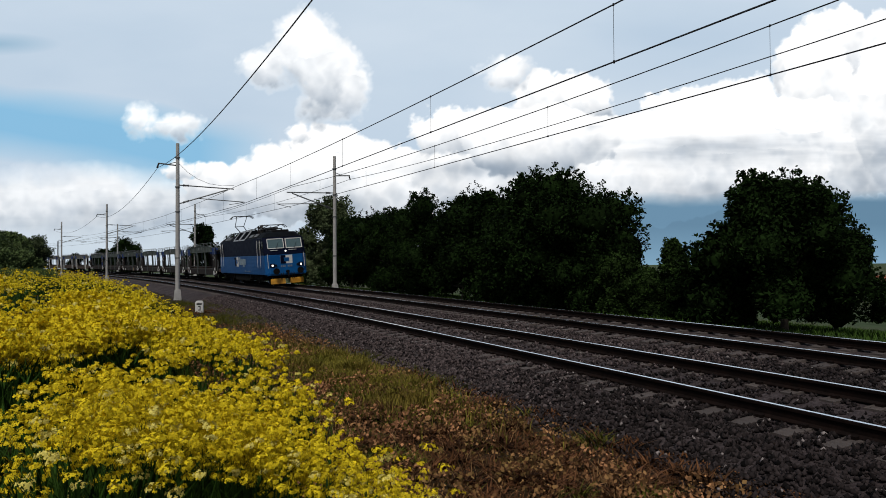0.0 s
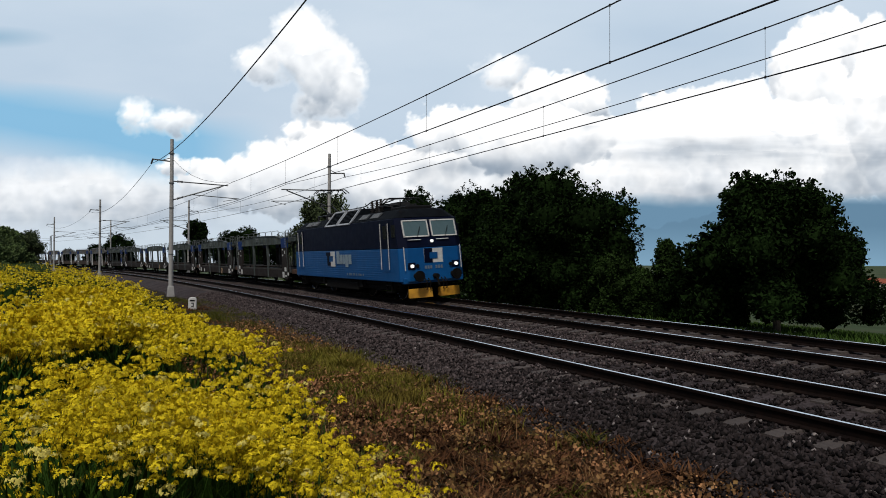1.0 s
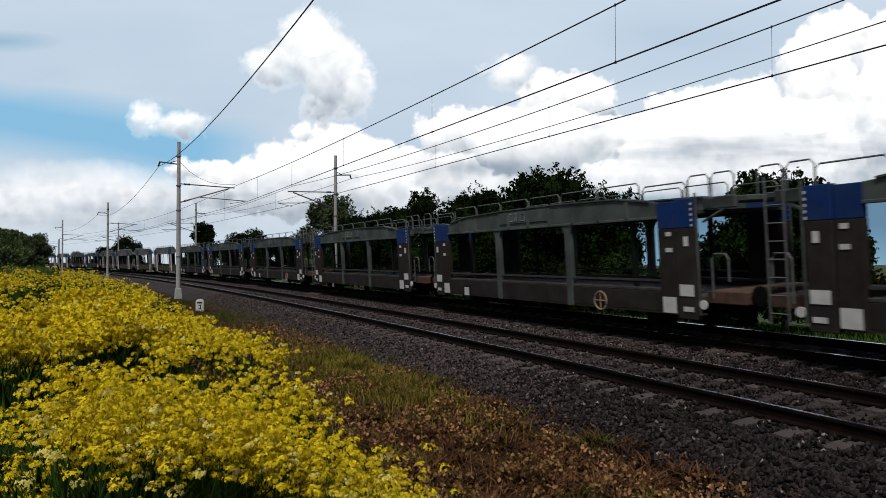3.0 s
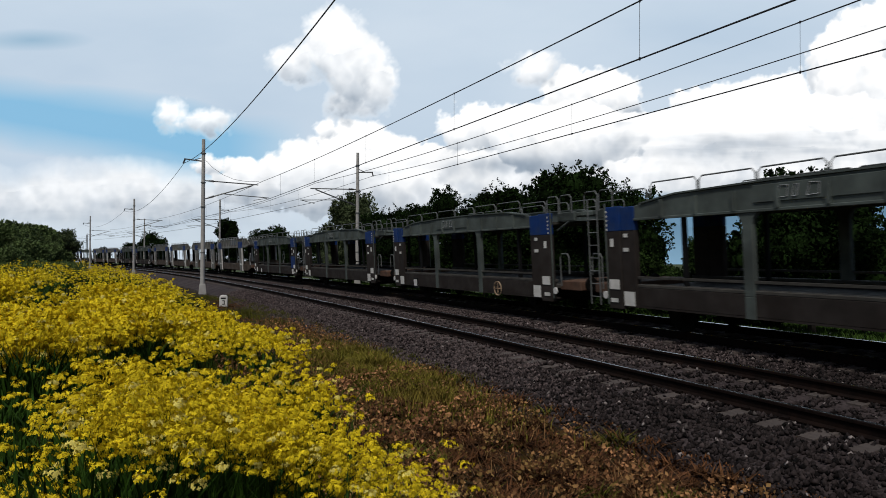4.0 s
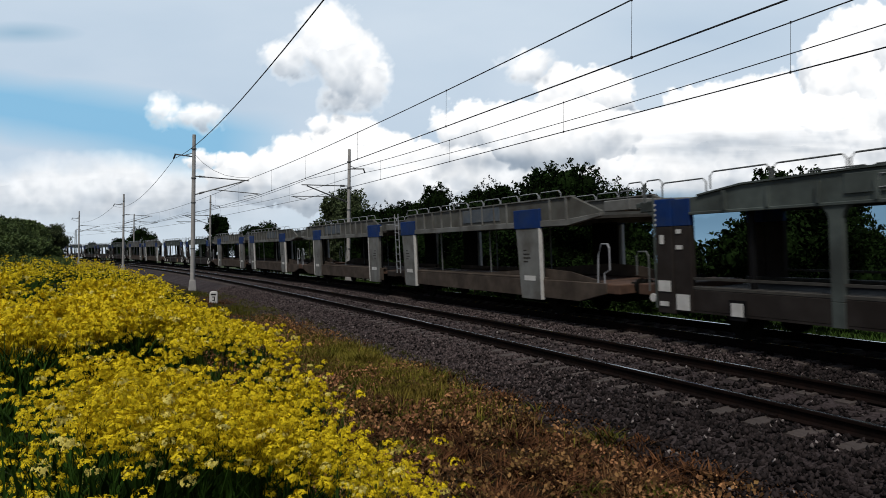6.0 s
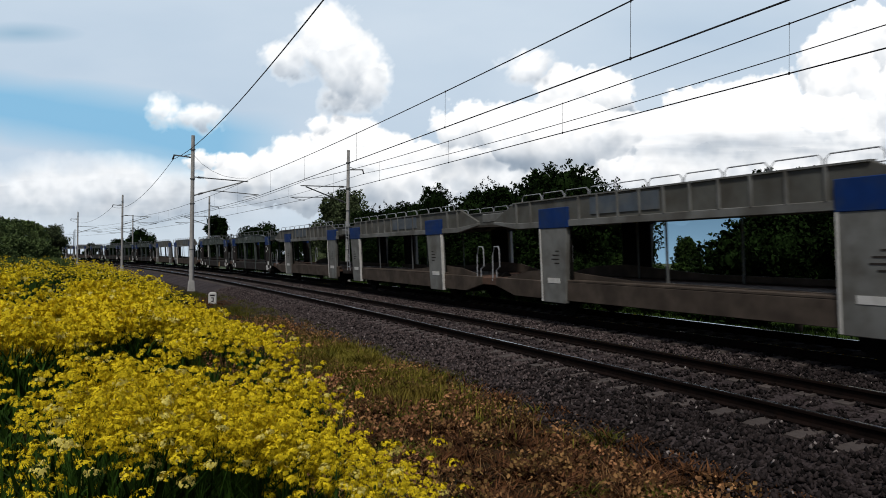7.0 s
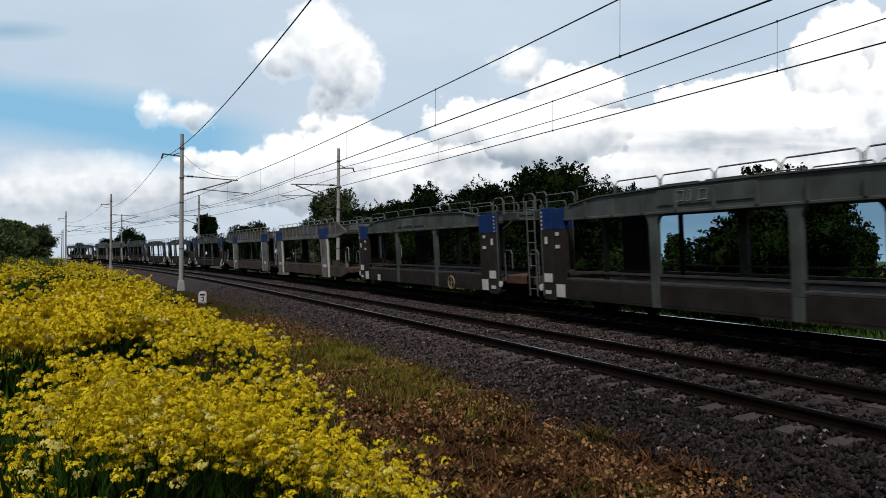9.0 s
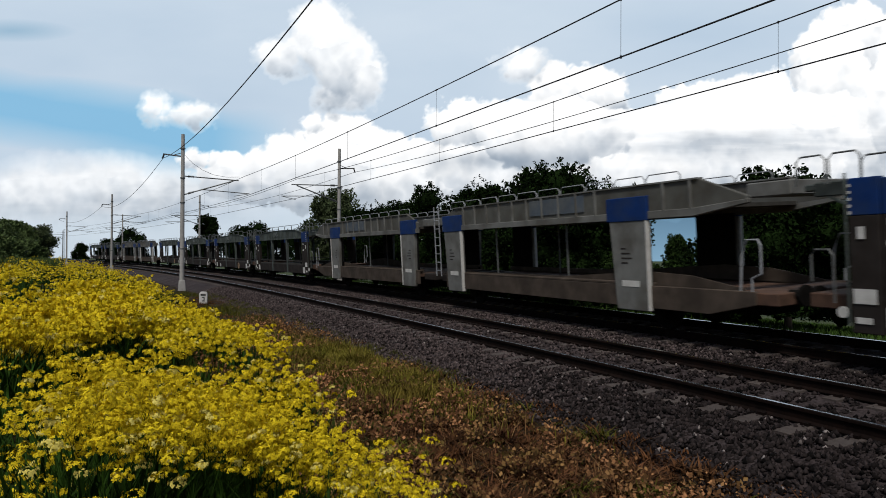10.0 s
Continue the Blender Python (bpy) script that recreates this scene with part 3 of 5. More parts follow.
def tree_mesh(name, seed, height, width, trunk_h, leaf, count, mat, depth=None, foot=0.15):
    """Trunk with limbs, and a crown of small leaves in uneven clumps."""
    rng = np.random.RandomState(seed)
    depth = depth or width
    b = Build()
    b.tube([(0, 0, -0.4), (0.05, 0.03, trunk_h), (0.1, -0.05, height * 0.6)], 0.03 * height, 8, 0.008 * height)
    clumps = []
    n = 34
    low = trunk_h * (0.95 if foot > 0.3 else 0.6)
    for i in range(n):
        a, k = rng.rand() * 6.283, rng.rand() ** 0.55
        zz = rng.rand()
        wid = (0.55 + 0.45 * math.sin(math.pi * min(1, 0.22 + zz * 0.75))) * (1 if zz < 0.8 else 0.75)
        c = np.array([math.cos(a) * k * wid * width * 0.40, math.sin(a) * k * wid * depth * 0.40, low + zz * (height * 0.90 - low)])
        clumps.append((c, width * rng.uniform(0.12, 0.20)))
        if i % 3 == 0:
            b.tube([(0.03, 0, trunk_h * 0.8 + zz * height * 0.25), tuple(c * [0.5, 0.5, 0.85]), tuple(c)], 0.012 * height, 5, 0.004 * height)
    per = count // n
    P = []
    for c, r in clumps:
        d = rng.normal(size=(per, 3))
        d /= np.linalg.norm(d, axis=1)[:, None]
        q = c + d * (r * rng.uniform(0.40, 1.0, per) ** 0.6)[:, None] * [1, depth / width * 0.9 + 0.1, 0.85]
        P.append(q)
        # stray twigs that break the outline
        k = 15
        tw = rng.normal(size=(k, 3)) + [0, 0, 0.35] + (c - [0, 0, height * 0.45]) * 0.25
        tw /= np.linalg.norm(tw, axis=1)[:, None]
        steps = np.linspace(0, 1, 22)
        far = r * 0.84 + steps[None, :] * (height * rng.uniform(0.008, 0.030, (k, 1)))
        sprig = c + tw[:, None, :] * far[..., None] + np.stack([rng.normal(0, 0.05, (k, 1)) * steps] * 3, -1) * 3
        sprig = sprig + rng.normal(0, 1, sprig.shape) * (leaf * (1.2 - 0.8 * steps))[None, :, None]
        P.append(sprig.reshape(-1, 3))
    P = np.concatenate(P)
    P = P[P[:, 2] > foot]
    core_v, core_f = lumps(clumps, rng, depth / width)
    n = len(P)
    u = rng.normal(size=(n, 3))
    u /= np.linalg.norm(u, axis=1)[:, None]
    w = np.cross(u, rng.normal(size=(n, 3)))
    w /= np.linalg.norm(w, axis=1)[:, None]
    L = (leaf * rng.uniform(0.6, 1.3, n))[:, None]
    quad = np.stack([P - u * L, P + w * L * 0.5, P + u * L, P - w * L * 0.5], 1)
    pts = np.concatenate([quad.reshape(-1, 3), core_v])
    faces = np.concatenate([np.arange(4 * n).reshape(-1, 4), core_f + 4 * n])
    return b.mesh("trunk", M_BARK), fast_mesh("crown", pts, faces, mat)


def tree(x, y, meshes, label, category="tree", turn=0.0, size=1.0, z=None):
    thing = new("tree" if category == "tree" else "shrub")
    zz = float(ground_z([x], [y])[0]) if z is None else z
    thing.matrix_basis = pose(x, y, zz, 0, 0, turn)
    for nm, me in zip(("trunk", "crown"), meshes):
        ob = new(nm, me)
        ob.parent = thing
        ob.scale = (size, size, size)
    return tagged(thing, label, category, group="trackside trees")


def blades(name, x, y, h, lean, width, mat, label, seed, z=None):
    """Tapered grass blades, each of two bent quads, as one object."""
    rng = np.random.RandomState(seed)
    n = len(x)
    z0 = (ground_z(x, y) if z is None else z) - 0.03
    a = rng.rand(n) * 6.283
    d = np.stack([np.cos(a), np.sin(a), np.zeros(n)], -1)
    sd = np.stack([-np.sin(a), np.cos(a), np.zeros(n)], -1) * width
    p0 = np.stack([x, y, z0], -1)
    ln = (lean * rng.uniform(0.3, 1.2, n) * h)[:, None]
    p1 = p0 + d * ln * 0.35 + np.array([0, 0, 1.0]) * (h * 0.6)[:, None]
    p2 = p0 + d * ln + np.array([0, 0, 1.0]) * h[:, None]
    pts = np.stack([p0 - sd, p0 + sd, p1 - sd * 0.8, p1 + sd * 0.8, p2], 1).reshape(-1, 3)
    k = np.arange(n)[:, None, None] * 5
    f = (k + np.array([(0, 1, 3), (0, 3, 2), (2, 3, 4)])[None]).reshape(-1, 3)
    return tagged(new(name, fast_mesh(name, pts, f, mat)), label, "grass", kind="stuff")


def scatter(rng, n, s0, s1, o0, o1, power=1.6):
    s = s0 + rng.rand(n) ** power * (s1 - s0)
    off = rng.uniform(o0, o1, n)
    a, r = s * CURVE, 1 / CURVE + off
    return CX + r * (-NX * np.cos(a) + TX * np.sin(a)), CY + r * (-NY * np.cos(a) + TY * np.sin(a)), s, off


def flower_field():
    rng = np.random.RandomState(31)
    # plants: (x, y) with a height that falls towards the track
    xs, ys = [], []
    for n, r0, r1 in ((2300, 1.15, 6.0), (5200, 6.0, 17.0), (6500, 17.0, 70.0)):
        r = np.sqrt(rng.uniform(r0 * r0, r1 * r1, n)) if r0 < 10 else rng.uniform(r0, r1, n)
        az = rng.uniform(-0.80, 0.30, n)
        xs.append(r * np.sin(az))
        ys.append(r * np.cos(az))
    # the field goes on beside and behind
    r, az = np.sqrt(rng.uniform(2.2, 260, 1500)), rng.uniform(-3.3, -0.80, 1500)
    x, y = np.concatenate(xs + [r * np.sin(az)]), np.concatenate(ys + [r * np.cos(az)])
    s, off = line_coords(x, y)
    edge = np.interp(s, [0, 4, 8, 15, 25, 60], [-7.1, -6.75, -6.3, -5.8, -5.5, -5.0]) + (fbm(s * 0.7 + 50, s * 0 + 3, 91, 3) - 0.5) * 0.7
    patch = fbm(x * 0.8 + 30, y * 0.8 + 30, 95, 3) - 0.10 * np.clip((2.3 - np.hypot(x, y)) / 1.0, 0, 1)
    ratio = x / np.maximum(y, 0.1)
    hollow = np.abs(np.hypot(x, y) - (5.7 + (ratio + 0.65) * 2.0)) < np.interp(ratio, [-0.72, -0.58, -0.50, -0.30, -0.15], [2.6, 1.9, 0.28, 0.10, 0.0]) * (0.75 + 0.5 * fbm(x * 1.3 + 5, y * 1.3, 99, 2))
    keep = (off < edge) & (patch > 0.43) & (off > -60)
    x, y, off, hollow = x[keep], y[keep], off[keep], hollow[keep]
    dist = np.hypot(x, y)
    gz0 = ground_z(x, y)
    h = (0.88 + 0.95 * (fbm(x * 0.62 + 9, y * 0.62 + 9, 97, 2) - 0.5) + 0.55 * (fbm(x * 1.9 + 4, y * 1.9, 98, 2) - 0.5) * np.clip((dist - 2.0) / 2.0, 0.3, 1) + rng.uniform(-0.16, 0.05, len(x))) * np.clip((edge_fall(off)), 0.45, 1.0)
    h = np.where(dist < 1.9, np.minimum(h, 0.80), h) * np.where(hollow, 0.55, 1.0) * np.interp(dist, [2.0, 4.6, 6.5], [0.90, 0.86, 1.0])
    # stems and leaves
    st = 5
    sx, sy = np.repeat(x, st) + rng.normal(0, 0.09, len(x) * st), np.repeat(y, st) + rng.normal(0, 0.09, len(x) * st)
    hh = np.repeat(h, st) * rng.uniform(0.45, 0.97, len(x) * st)
    blades("flower_stems", sx, sy, hh, 0.35, 0.006, M_STEM, "dense dark green stems and leaves of the flowering plants", 33)
    lx, ly = np.repeat(x, 6) + rng.normal(0, 0.13, len(x) * 6), np.repeat(y, 6) + rng.normal(0, 0.13, len(x) * 6)
    blades("flower_leaves", lx, ly, np.repeat(h, 6) * rng.uniform(0.25, 0.8, len(x) * 6), 0.7, 0.02, M_STEM, "dark green lower leaves of the flowering plants", 34)
    # heads: several round clusters to each plant, each a dome of florets with four petals
    V, S = [], []
    thin = fbm(x * 3.3 + 60, y * 3.3, 101, 2)
    for lo, hi, heads, florets, size in ((0, 2.4, 6, 22, 0.0068), (2.4, 4.2, 7, 20, 0.0085), (4.2, 9, 8, 11, 0.0140), (9, 20, 12, 5, 0.029), (20, 80, 9, 3, 0.042)):
        seen_close = np.where(y < 0.6, dist + 9, dist)
        bare = (thin < 0.37 + 0.10 * np.clip((2.6 - dist) / 1.0, 0, 1)) & (rng.rand(len(x)) < np.where(dist > 9, 0.3, 0.85))
        m = (seen_close >= lo) & (seen_close < hi) & ~(hollow & (rng.rand(len(x)) < 0.88)) & ~bare
        n = int(m.sum())
        if not n:
            continue
        cx = np.repeat(x[m], heads) + rng.normal(0, 0.125, n * heads)
        cy = np.repeat(y[m], heads) + rng.normal(0, 0.125, n * heads)
        cz = np.repeat(gz0[m] + h[m], heads) - np.abs(rng.normal(0, 0.12, n * heads))
        cr = rng.uniform(0.026, 0.050, n * heads) * (1 if hi < 15 else 1.2)
        k = n * heads
        d = rng.normal(size=(k, florets, 3))
        d[..., 2] = np.abs(d[..., 2]) * 0.8 + 0.05
        d /= np.linalg.norm(d, axis=2)[..., None]
        c = np.stack([cx, cy, cz], -1)[:, None, :] + d * (cr[:, None] * rng.uniform(0.55, 1.0, (k, florets)))[..., None] * [1.0, 1.0, 0.75]
        c, d = c.reshape(-1, 3), d.reshape(-1, 3)
        t1 = np.cross(d, rng.normal(size=d.shape))
        t1 /= np.linalg.norm(t1, axis=1)[:, None] + 1e-9
        t2 = np.cross(d, t1)
        sz = (size * rng.uniform(0.75, 1.25, len(c)))[:, None]
        up = d * sz * 0.25
        if florets >= 5:
            quads = [np.stack([c - t1 * sz - t2 * sz * 0.32 + up, c + t1 * sz - t2 * sz * 0.32 + up, c + t1 * sz + t2 * sz * 0.32 + up, c - t1 * sz + t2 * sz * 0.32 + up], 1),
                     np.stack([c - t2 * sz - t1 * sz * 0.32, c - t2 * sz + t1 * sz * 0.32, c + t2 * sz + t1 * sz * 0.32, c + t2 * sz - t1 * sz * 0.32], 1)]
        else:
            quads = [np.stack([c - t1 * sz * 0.7, c - t2 * sz * 0.6, c + t1 * sz * 0.7, c + t2 * sz * 0.6], 1)]
        pale = np.repeat((rng.rand(k) < (np.clip(1.35 - np.hypot(cx, cy) * 0.38, 0.06, 0.75) if hi < 5 else 0.05)).astype(int), florets)
        for q in quads:
            V.append(q.reshape(-1, 3))
            S.append(pale)
    V, S = np.concatenate(V), np.concatenate(S)
    ob = new("yellow_flowers", fast_mesh("yellow_flowers", V, np.arange(len(V)).reshape(-1, 4), [M_PETAL, M_PETALPALE], S))
    tagged(ob, "thick bank of bright yellow four-petalled wild flowers", "flowers", kind="stuff")


def edge_fall(off):
    return np.interp(off, [-9, -8, -7, -6.2, -5], [1.0, 1.0, 0.95, 0.78, 0.6])


def verge_grass():
    rng = np.random.RandomState(41)
    x, y, s, off = scatter(rng, 95000, 0.5, 42, -7.3, -2.35, 1.7)
    x2, y2, s2, off2 = scatter(rng, 14000, -20, 0.6, -7.0, -2.35, 1.0)
    x, y, s, off = (np.concatenate(q) for q in ((x, x2), (y, y2), (s, s2), (off, off2)))
    green = fbm(x * 0.45 + 70, y * 0.45 + 70, 43, 3) + np.clip((s - 9) / 12, -0.25, 0.12) + 0.28 * np.exp(-((s - 13.5) / 4.0) ** 2 - ((off + 4.3) / 1.0) ** 2) - 0.45 * np.exp(-((s - 5) / 4.8) ** 2)
    weedy = 0.10 * np.sign(fbm(x * 3.1, y * 3.1 + 9, 44, 3) - 0.53) * (s < 10)
    g = green + weedy + rng.normal(0, 0.06, len(x)) > 0.5
    tuft = fbm(x * 2.6 + 20, y * 2.6, 45, 3)
    h = np.clip(0.03 + 0.85 * (tuft - 0.36) * np.interp(off, [-6.5, -4, -2.8, -2.35], [1.1, 0.9, 0.5, 0.2]), 0.02, 0.5) * rng.uniform(0.6, 1.1, len(x))
    z = np.maximum(ground_z(x, y), np.interp(off, [-2.95, -2.75, -2.3], [-0.72, -0.56, -0.40]))
    blades("verge_grass", x[g], y[g], h[g] * 1.0, 0.7, 0.005, M_GRASS, "green grass between flowers and ballast", 46, z[g])
    blades("dry_grass", x[~g], y[~g], h[~g] * 0.42, 1.8, 0.0095, M_DRYGRASS, "dry reddish brown grass along the ballast", 47, z[~g])
    x, y, s, off = scatter(rng, 46000, 1.5, 13, -7.0, -2.6, 1.2)
    z = np.maximum(ground_z(x, y), np.interp(off, [-2.95, -2.75, -2.3], [-0.72, -0.56, -0.40]))
    h = np.clip(0.02 + 0.5 * (fbm(x * 4 + 2, y * 4, 52, 3) - 0.38), 0.015, 0.16)
    w = fbm(x * 1.7 + 31, y * 1.7, 53, 3) + 0.3 * np.exp(-((s - 14) / 3.6) ** 2 - ((off + 4.3) / 1.0) ** 2) + rng.normal(0, 0.05, len(x)) > 0.62
    blades("low_weeds", x[w], y[w], h[w], 2.0, 0.010, M_GRASS, "low green weeds among the dry grass", 54, z[w])
    blades("withered_weeds", x[~w], y[~w], h[~w], 2.2, 0.013, M_WITHERED, "low withered brown weeds along the ballast", 55, z[~w])
    n = 24000
    s, off = 13.4 + rng.normal(0, 1.9, n), np.clip(-3.75 + rng.normal(0, 0.42, n), -5.4, -2.85)
    a, r = s * CURVE, 1 / CURVE + off
    x, y = CX + r * (-NX * np.cos(a) + TX * np.sin(a)), CY + r * (-NY * np.cos(a) + TY * np.sin(a))
    blades("tall_grass", x, y, rng.uniform(0.08, 0.32, n) * (0.3 + 1.2 * fbm(x * 2 + 3, y * 2, 58, 2)), 0.7, 0.008, M_GRASSOLIVE, "stand of olive green grass at the ballast's foot", 59)
    x, y, s, off = scatter(rng, 60000, 0.8, 24, -7.0, -2.9, 1.4)
    clump = fbm(x * 2.3 + 12, y * 2.3, 62, 3)
    m = (clump > 0.46) & (np.abs(s - 14) > 2.0 * rng.rand(len(s)))
    x, y, off, clump = x[m], y[m], off[m], clump[m]
    n = len(x)
    z = np.maximum(ground_z(x, y), np.interp(off, [-2.95, -2.75, -2.3], [-0.72, -0.56, -0.40])) + rng.uniform(0.02, 1.0, n) ** 0.6 * np.clip((clump - 0.42) * 1.5, 0.03, 0.30)
    c = np.stack([x, y, z], -1)
    u = rng.normal(size=(n, 3))
    u /= np.linalg.norm(u, axis=1)[:, None]
    w = np.cross(u, rng.normal(size=(n, 3)))
    w /= np.linalg.norm(w, axis=1)[:, None]
    L = (rng.uniform(0.007, 0.020, n) * np.clip(np.hypot(x, y) / 5, 0.7, 1.2))[:, None]
    quads = np.stack([c - u * L * 1.4, c - w * L, c + u * L * 1.4, c + w * L], 1).reshape(-1, 3)
    tagged(new("seed_heads", fast_mesh("seed_heads", quads, np.arange(4 * n).reshape(-1, 4), M_SEED)), "tan and rust brown seed heads of withered weeds", "weeds", kind="stuff")
    x, y, s, off = scatter(rng, 2600, 3.5, 30, -6.6, -3.0, 1.3)
    m = fbm(x * 3.2 + 4, y * 3.2 + 8, 49, 3) > 0.56
    z = np.maximum(ground_z(x[m], y[m]), np.interp(off[m], [-2.95, -2.75, -2.3], [-0.72, -0.56, -0.40]))
    blades("straw_tufts", x[m], y[m], rng.uniform(0.10, 0.34, m.sum()), 1.3, 0.004, M_STRAW, "pale dead straw tufts among the brown grass", 50, z)
    r, az = rng.uniform(48, 80, 16000), rng.uniform(-0.62, -0.52, 16000)
    x, y = r * np.sin(az), r * np.cos(az)
    blades("bank_grass", x, y, rng.uniform(0.5, 1.15, len(x)), 0.4, 0.03, M_GRASSBANK, "tall hazy green grass behind the flower bank", 64)
    x, y, s, off = scatter(rng, 85000, -8, 72, 7.9, 28, 1.5)
    blades("far_grass", x, y, rng.uniform(0.08, 0.26, len(x)), 0.7, 0.018, M_GRASSBRIGHT, "green grass strip under the trackside trees", 48)


# ---- the train ----
def wheelset(parent, x, r, gauge=0.75):
    b = Build()
    for y in (-gauge, gauge):
        b.disc((x, y, r), "y", r, 0.12, 20)
        b.disc((x, y + (0.08 if y > 0 else -0.08), r), "y", r * 0.35, 0.06, 12)
    b.tube([(x, -gauge, r), (x, gauge, r)], 0.08, 8)
    part("wheelset", b, M_UNDER, parent, "dark steel wheels on an axle")


def locomotive():
    thing = new("locomotive")
    H, W = 7.4, 1.46

    def front_x(z):
        return 7.15 - 0.06 * (z - 0.95) if z < 2.14 else 7.079 - 0.28 * (z - 2.14)

    def shell(z0, z1, w0, w1, e0, e1):
        def ring(z, w, e):
            c = 0.22
            return [(e - c, -w), (e, -w + 0.32), (e, w - 0.32), (e - c, w), (-e + c, w), (-e, w - 0.32), (-e, -w + 0.32), (-e + c, -w)], z
        (a, za), (b, zb) = ring(z0, w0, e0), ring(z1, w1, e1)
        n = len(a)
        return Build().add([(*p, za) for p in a] + [(*p, zb) for p in b], [tuple(range(n))[::-1], tuple(range(n, 2 * n))] + [(i, (i + 1) % n, n + (i + 1) % n, n + i) for i in range(n)])

    part("lower_body", shell(0.80, 2.14, W, W, front_x(0.8), front_x(2.13)), M_BLUE, thing, "light blue painted steel lower body", 0.025)
    part("upper_body", shell(2.14, 3.36, W, W - 0.02, front_x(2.13), front_x(3.36)), M_NAVY, thing, "dark navy upper body", 0.02)
    part("roof", shell(3.36, 3.74, W - 0.03, 0.98, front_x(3.36) - 0.02, 6.45), M_ROOF, thing, "dark grey sloped roof", 0.03)
    part("cab_brow", Build().box(4.6, 6.1, -0.62, 0.62, 3.70, 3.90), M_BLACK, thing, "", 0.05)
    ribs = Build()
    for i in range(12):
        z = 0.92 + i * 0.098
        for y in (-1, 1):
            ribs.hexa([(-5.2, y * W, z), (5.2, y * W, z), (5.2, y * W, z + 0.055), (-5.2, y * W, z + 0.055)],
                      [(-5.2, y * (W + 0.003), z + 0.015), (5.2, y * (W + 0.003), z + 0.015), (5.2, y * (W + 0.003), z + 0.04), (-5.2, y * (W + 0.003), z + 0.04)])
    part("side_ribs", ribs, M_BLUE, thing)
    for e in (1, -1):
        for y0, y1 in ((-1.22, -0.06), (0.06, 1.22)):
            a, b = 2.58, 3.27

            def q(y, z, d):
                return (e * (front_x(z) + d), y, z)
            fr = Build()
            for ya, yb, za, zb in ((y0, y1, a, a + 0.048), (y0, y1, b - 0.048, b), (y0, y0 + 0.048, a, b), (y1 - 0.048, y1, a, b)):
                fr.hexa([q(ya, za, 0), q(yb, za, 0), q(yb, zb, 0), q(ya, zb, 0)], [q(ya, za, 0.035), q(yb, za, 0.035), q(yb, zb, 0.035), q(ya, zb, 0.035)])
            wf = part("window_frame", fr, M_WHITE, thing, "white windscreen frame")
            part("windscreen", Build().hexa([q(y0 + 0.05, a + 0.05, 0), q(y1 - 0.05, a + 0.05, 0), q(y1 - 0.05, b - 0.05, 0), q(y0 + 0.05, b - 0.05, 0)],
                                            [q(y0 + 0.05, a + 0.05, 0.015), q(y1 - 0.05, a + 0.05, 0.015), q(y1 - 0.05, b - 0.05, 0.015), q(y0 + 0.05, b - 0.05, 0.015)]), M_GLASS, wf, "tinted greenish windscreen")
            m = 0.5 * (y0 + y1)
            part("wiper", Build().tube([q(m, a - 0.02, 0.05), q(m + 0.2, a + 0.42, 0.05)], 0.012, 4), M_BLACK, wf)
            part("front_handrail", Build().tube([q(y0 + 0.15, 2.46, 0.05), q(y1 - 0.45, 2.46, 0.05)], 0.02, 5), M_WHITE, thing, "short white handrail")
        for y in (-1.0, 1.0):
            part("headlight", Build().disc((e * (front_x(1.42) + 0.03), y, 1.42), "x", 0.07, 0.10, 16), M_LAMP if e > 0 else M_GLASS, thing, "round lit headlight" if e > 0 else "round unlit tail lamp")
            part("marker_light", Build().disc((e * (front_x(1.42) + 0.02), y * 0.76, 1.42), "x", 0.075, 0.08, 16), M_BLACK, thing, "round dark marker light")
            part("headlight_housing", Build().box(e * front_x(1.4) - 0.03, e * front_x(1.4) + 0.03, y - 0.17 if y > 0 else y - 0.17, y + 0.17, 1.28, 1.56), M_NAVY, thing, "", 0.02)
            part("corner_handrail", Build().tube([(e * (front_x(1.2) - 0.02), y * 1.28, 1.25), (e * (front_x(2.2) - 0.02), y * 1.28, 2.2)], 0.018, 5), M_WHITE, thing, "white corner handrail")
            bf = part("buffer", Build().disc((e * 7.27, y * 0.84, 1.02), "x", 0.12, 0.40, 12), M_UNDER, thing, "black buffer")
            part("buffer_plate", Build().disc((e * 7.48, y * 0.84, 1.02), "x", 0.22, 0.06, 16), M_UNDER, bf)
            part("snow_plough", Build().hexa([(e * 7.0, y * 0.18, 0.16), (e * 7.0, y * 1.15, 0.16), (e * 7.0, y * 1.15, 0.50), (e * 7.0, y * 0.18, 0.50)],
                                             [(e * 7.27, y * 0.18, 0.14), (e * 7.11, y * 1.15, 0.14), (e * 7.07, y * 1.15, 0.52), (e * 7.21, y * 0.18, 0.52)]), M_YELLOW if e > 0 else M_UNDER, thing, "worn orange-yellow rail guard plate", 0.015)
        part("top_light", Build().disc((e * (front_x(2.4) + 0.03), 0, 2.39), "x", 0.06, 0.08, 16), M_LAMP if e > 0 else M_GLASS, thing, "round lit upper headlight" if e > 0 else "")
        part("buffer_beam", Build().box(e * 6.95 - 0.16, e * 6.95 + 0.16, -1.35, 1.35, 0.72, 0.96), M_BLUE, thing, "", 0.03)
        part("coupling_hook", Build().disc((e * 7.25, 0, 0.98), "x", 0.10, 0.3, 12).tube([(e * 7.35, 0, 0.95), (e * 7.5, 0, 0.6)], 0.05, 6), M_UNDER, thing)
        for y in (-0.45, -0.3, 0.3, 0.45):
            part("brake_hose", Build().tube([(e * 7.15, y, 0.9), (e * 7.33, y, 0.75), (e * 7.27, y, 0.45)], 0.025, 5), M_BLACK, thing)
        # emblem on the cab front
        x = front_x(1.85) + 0.012
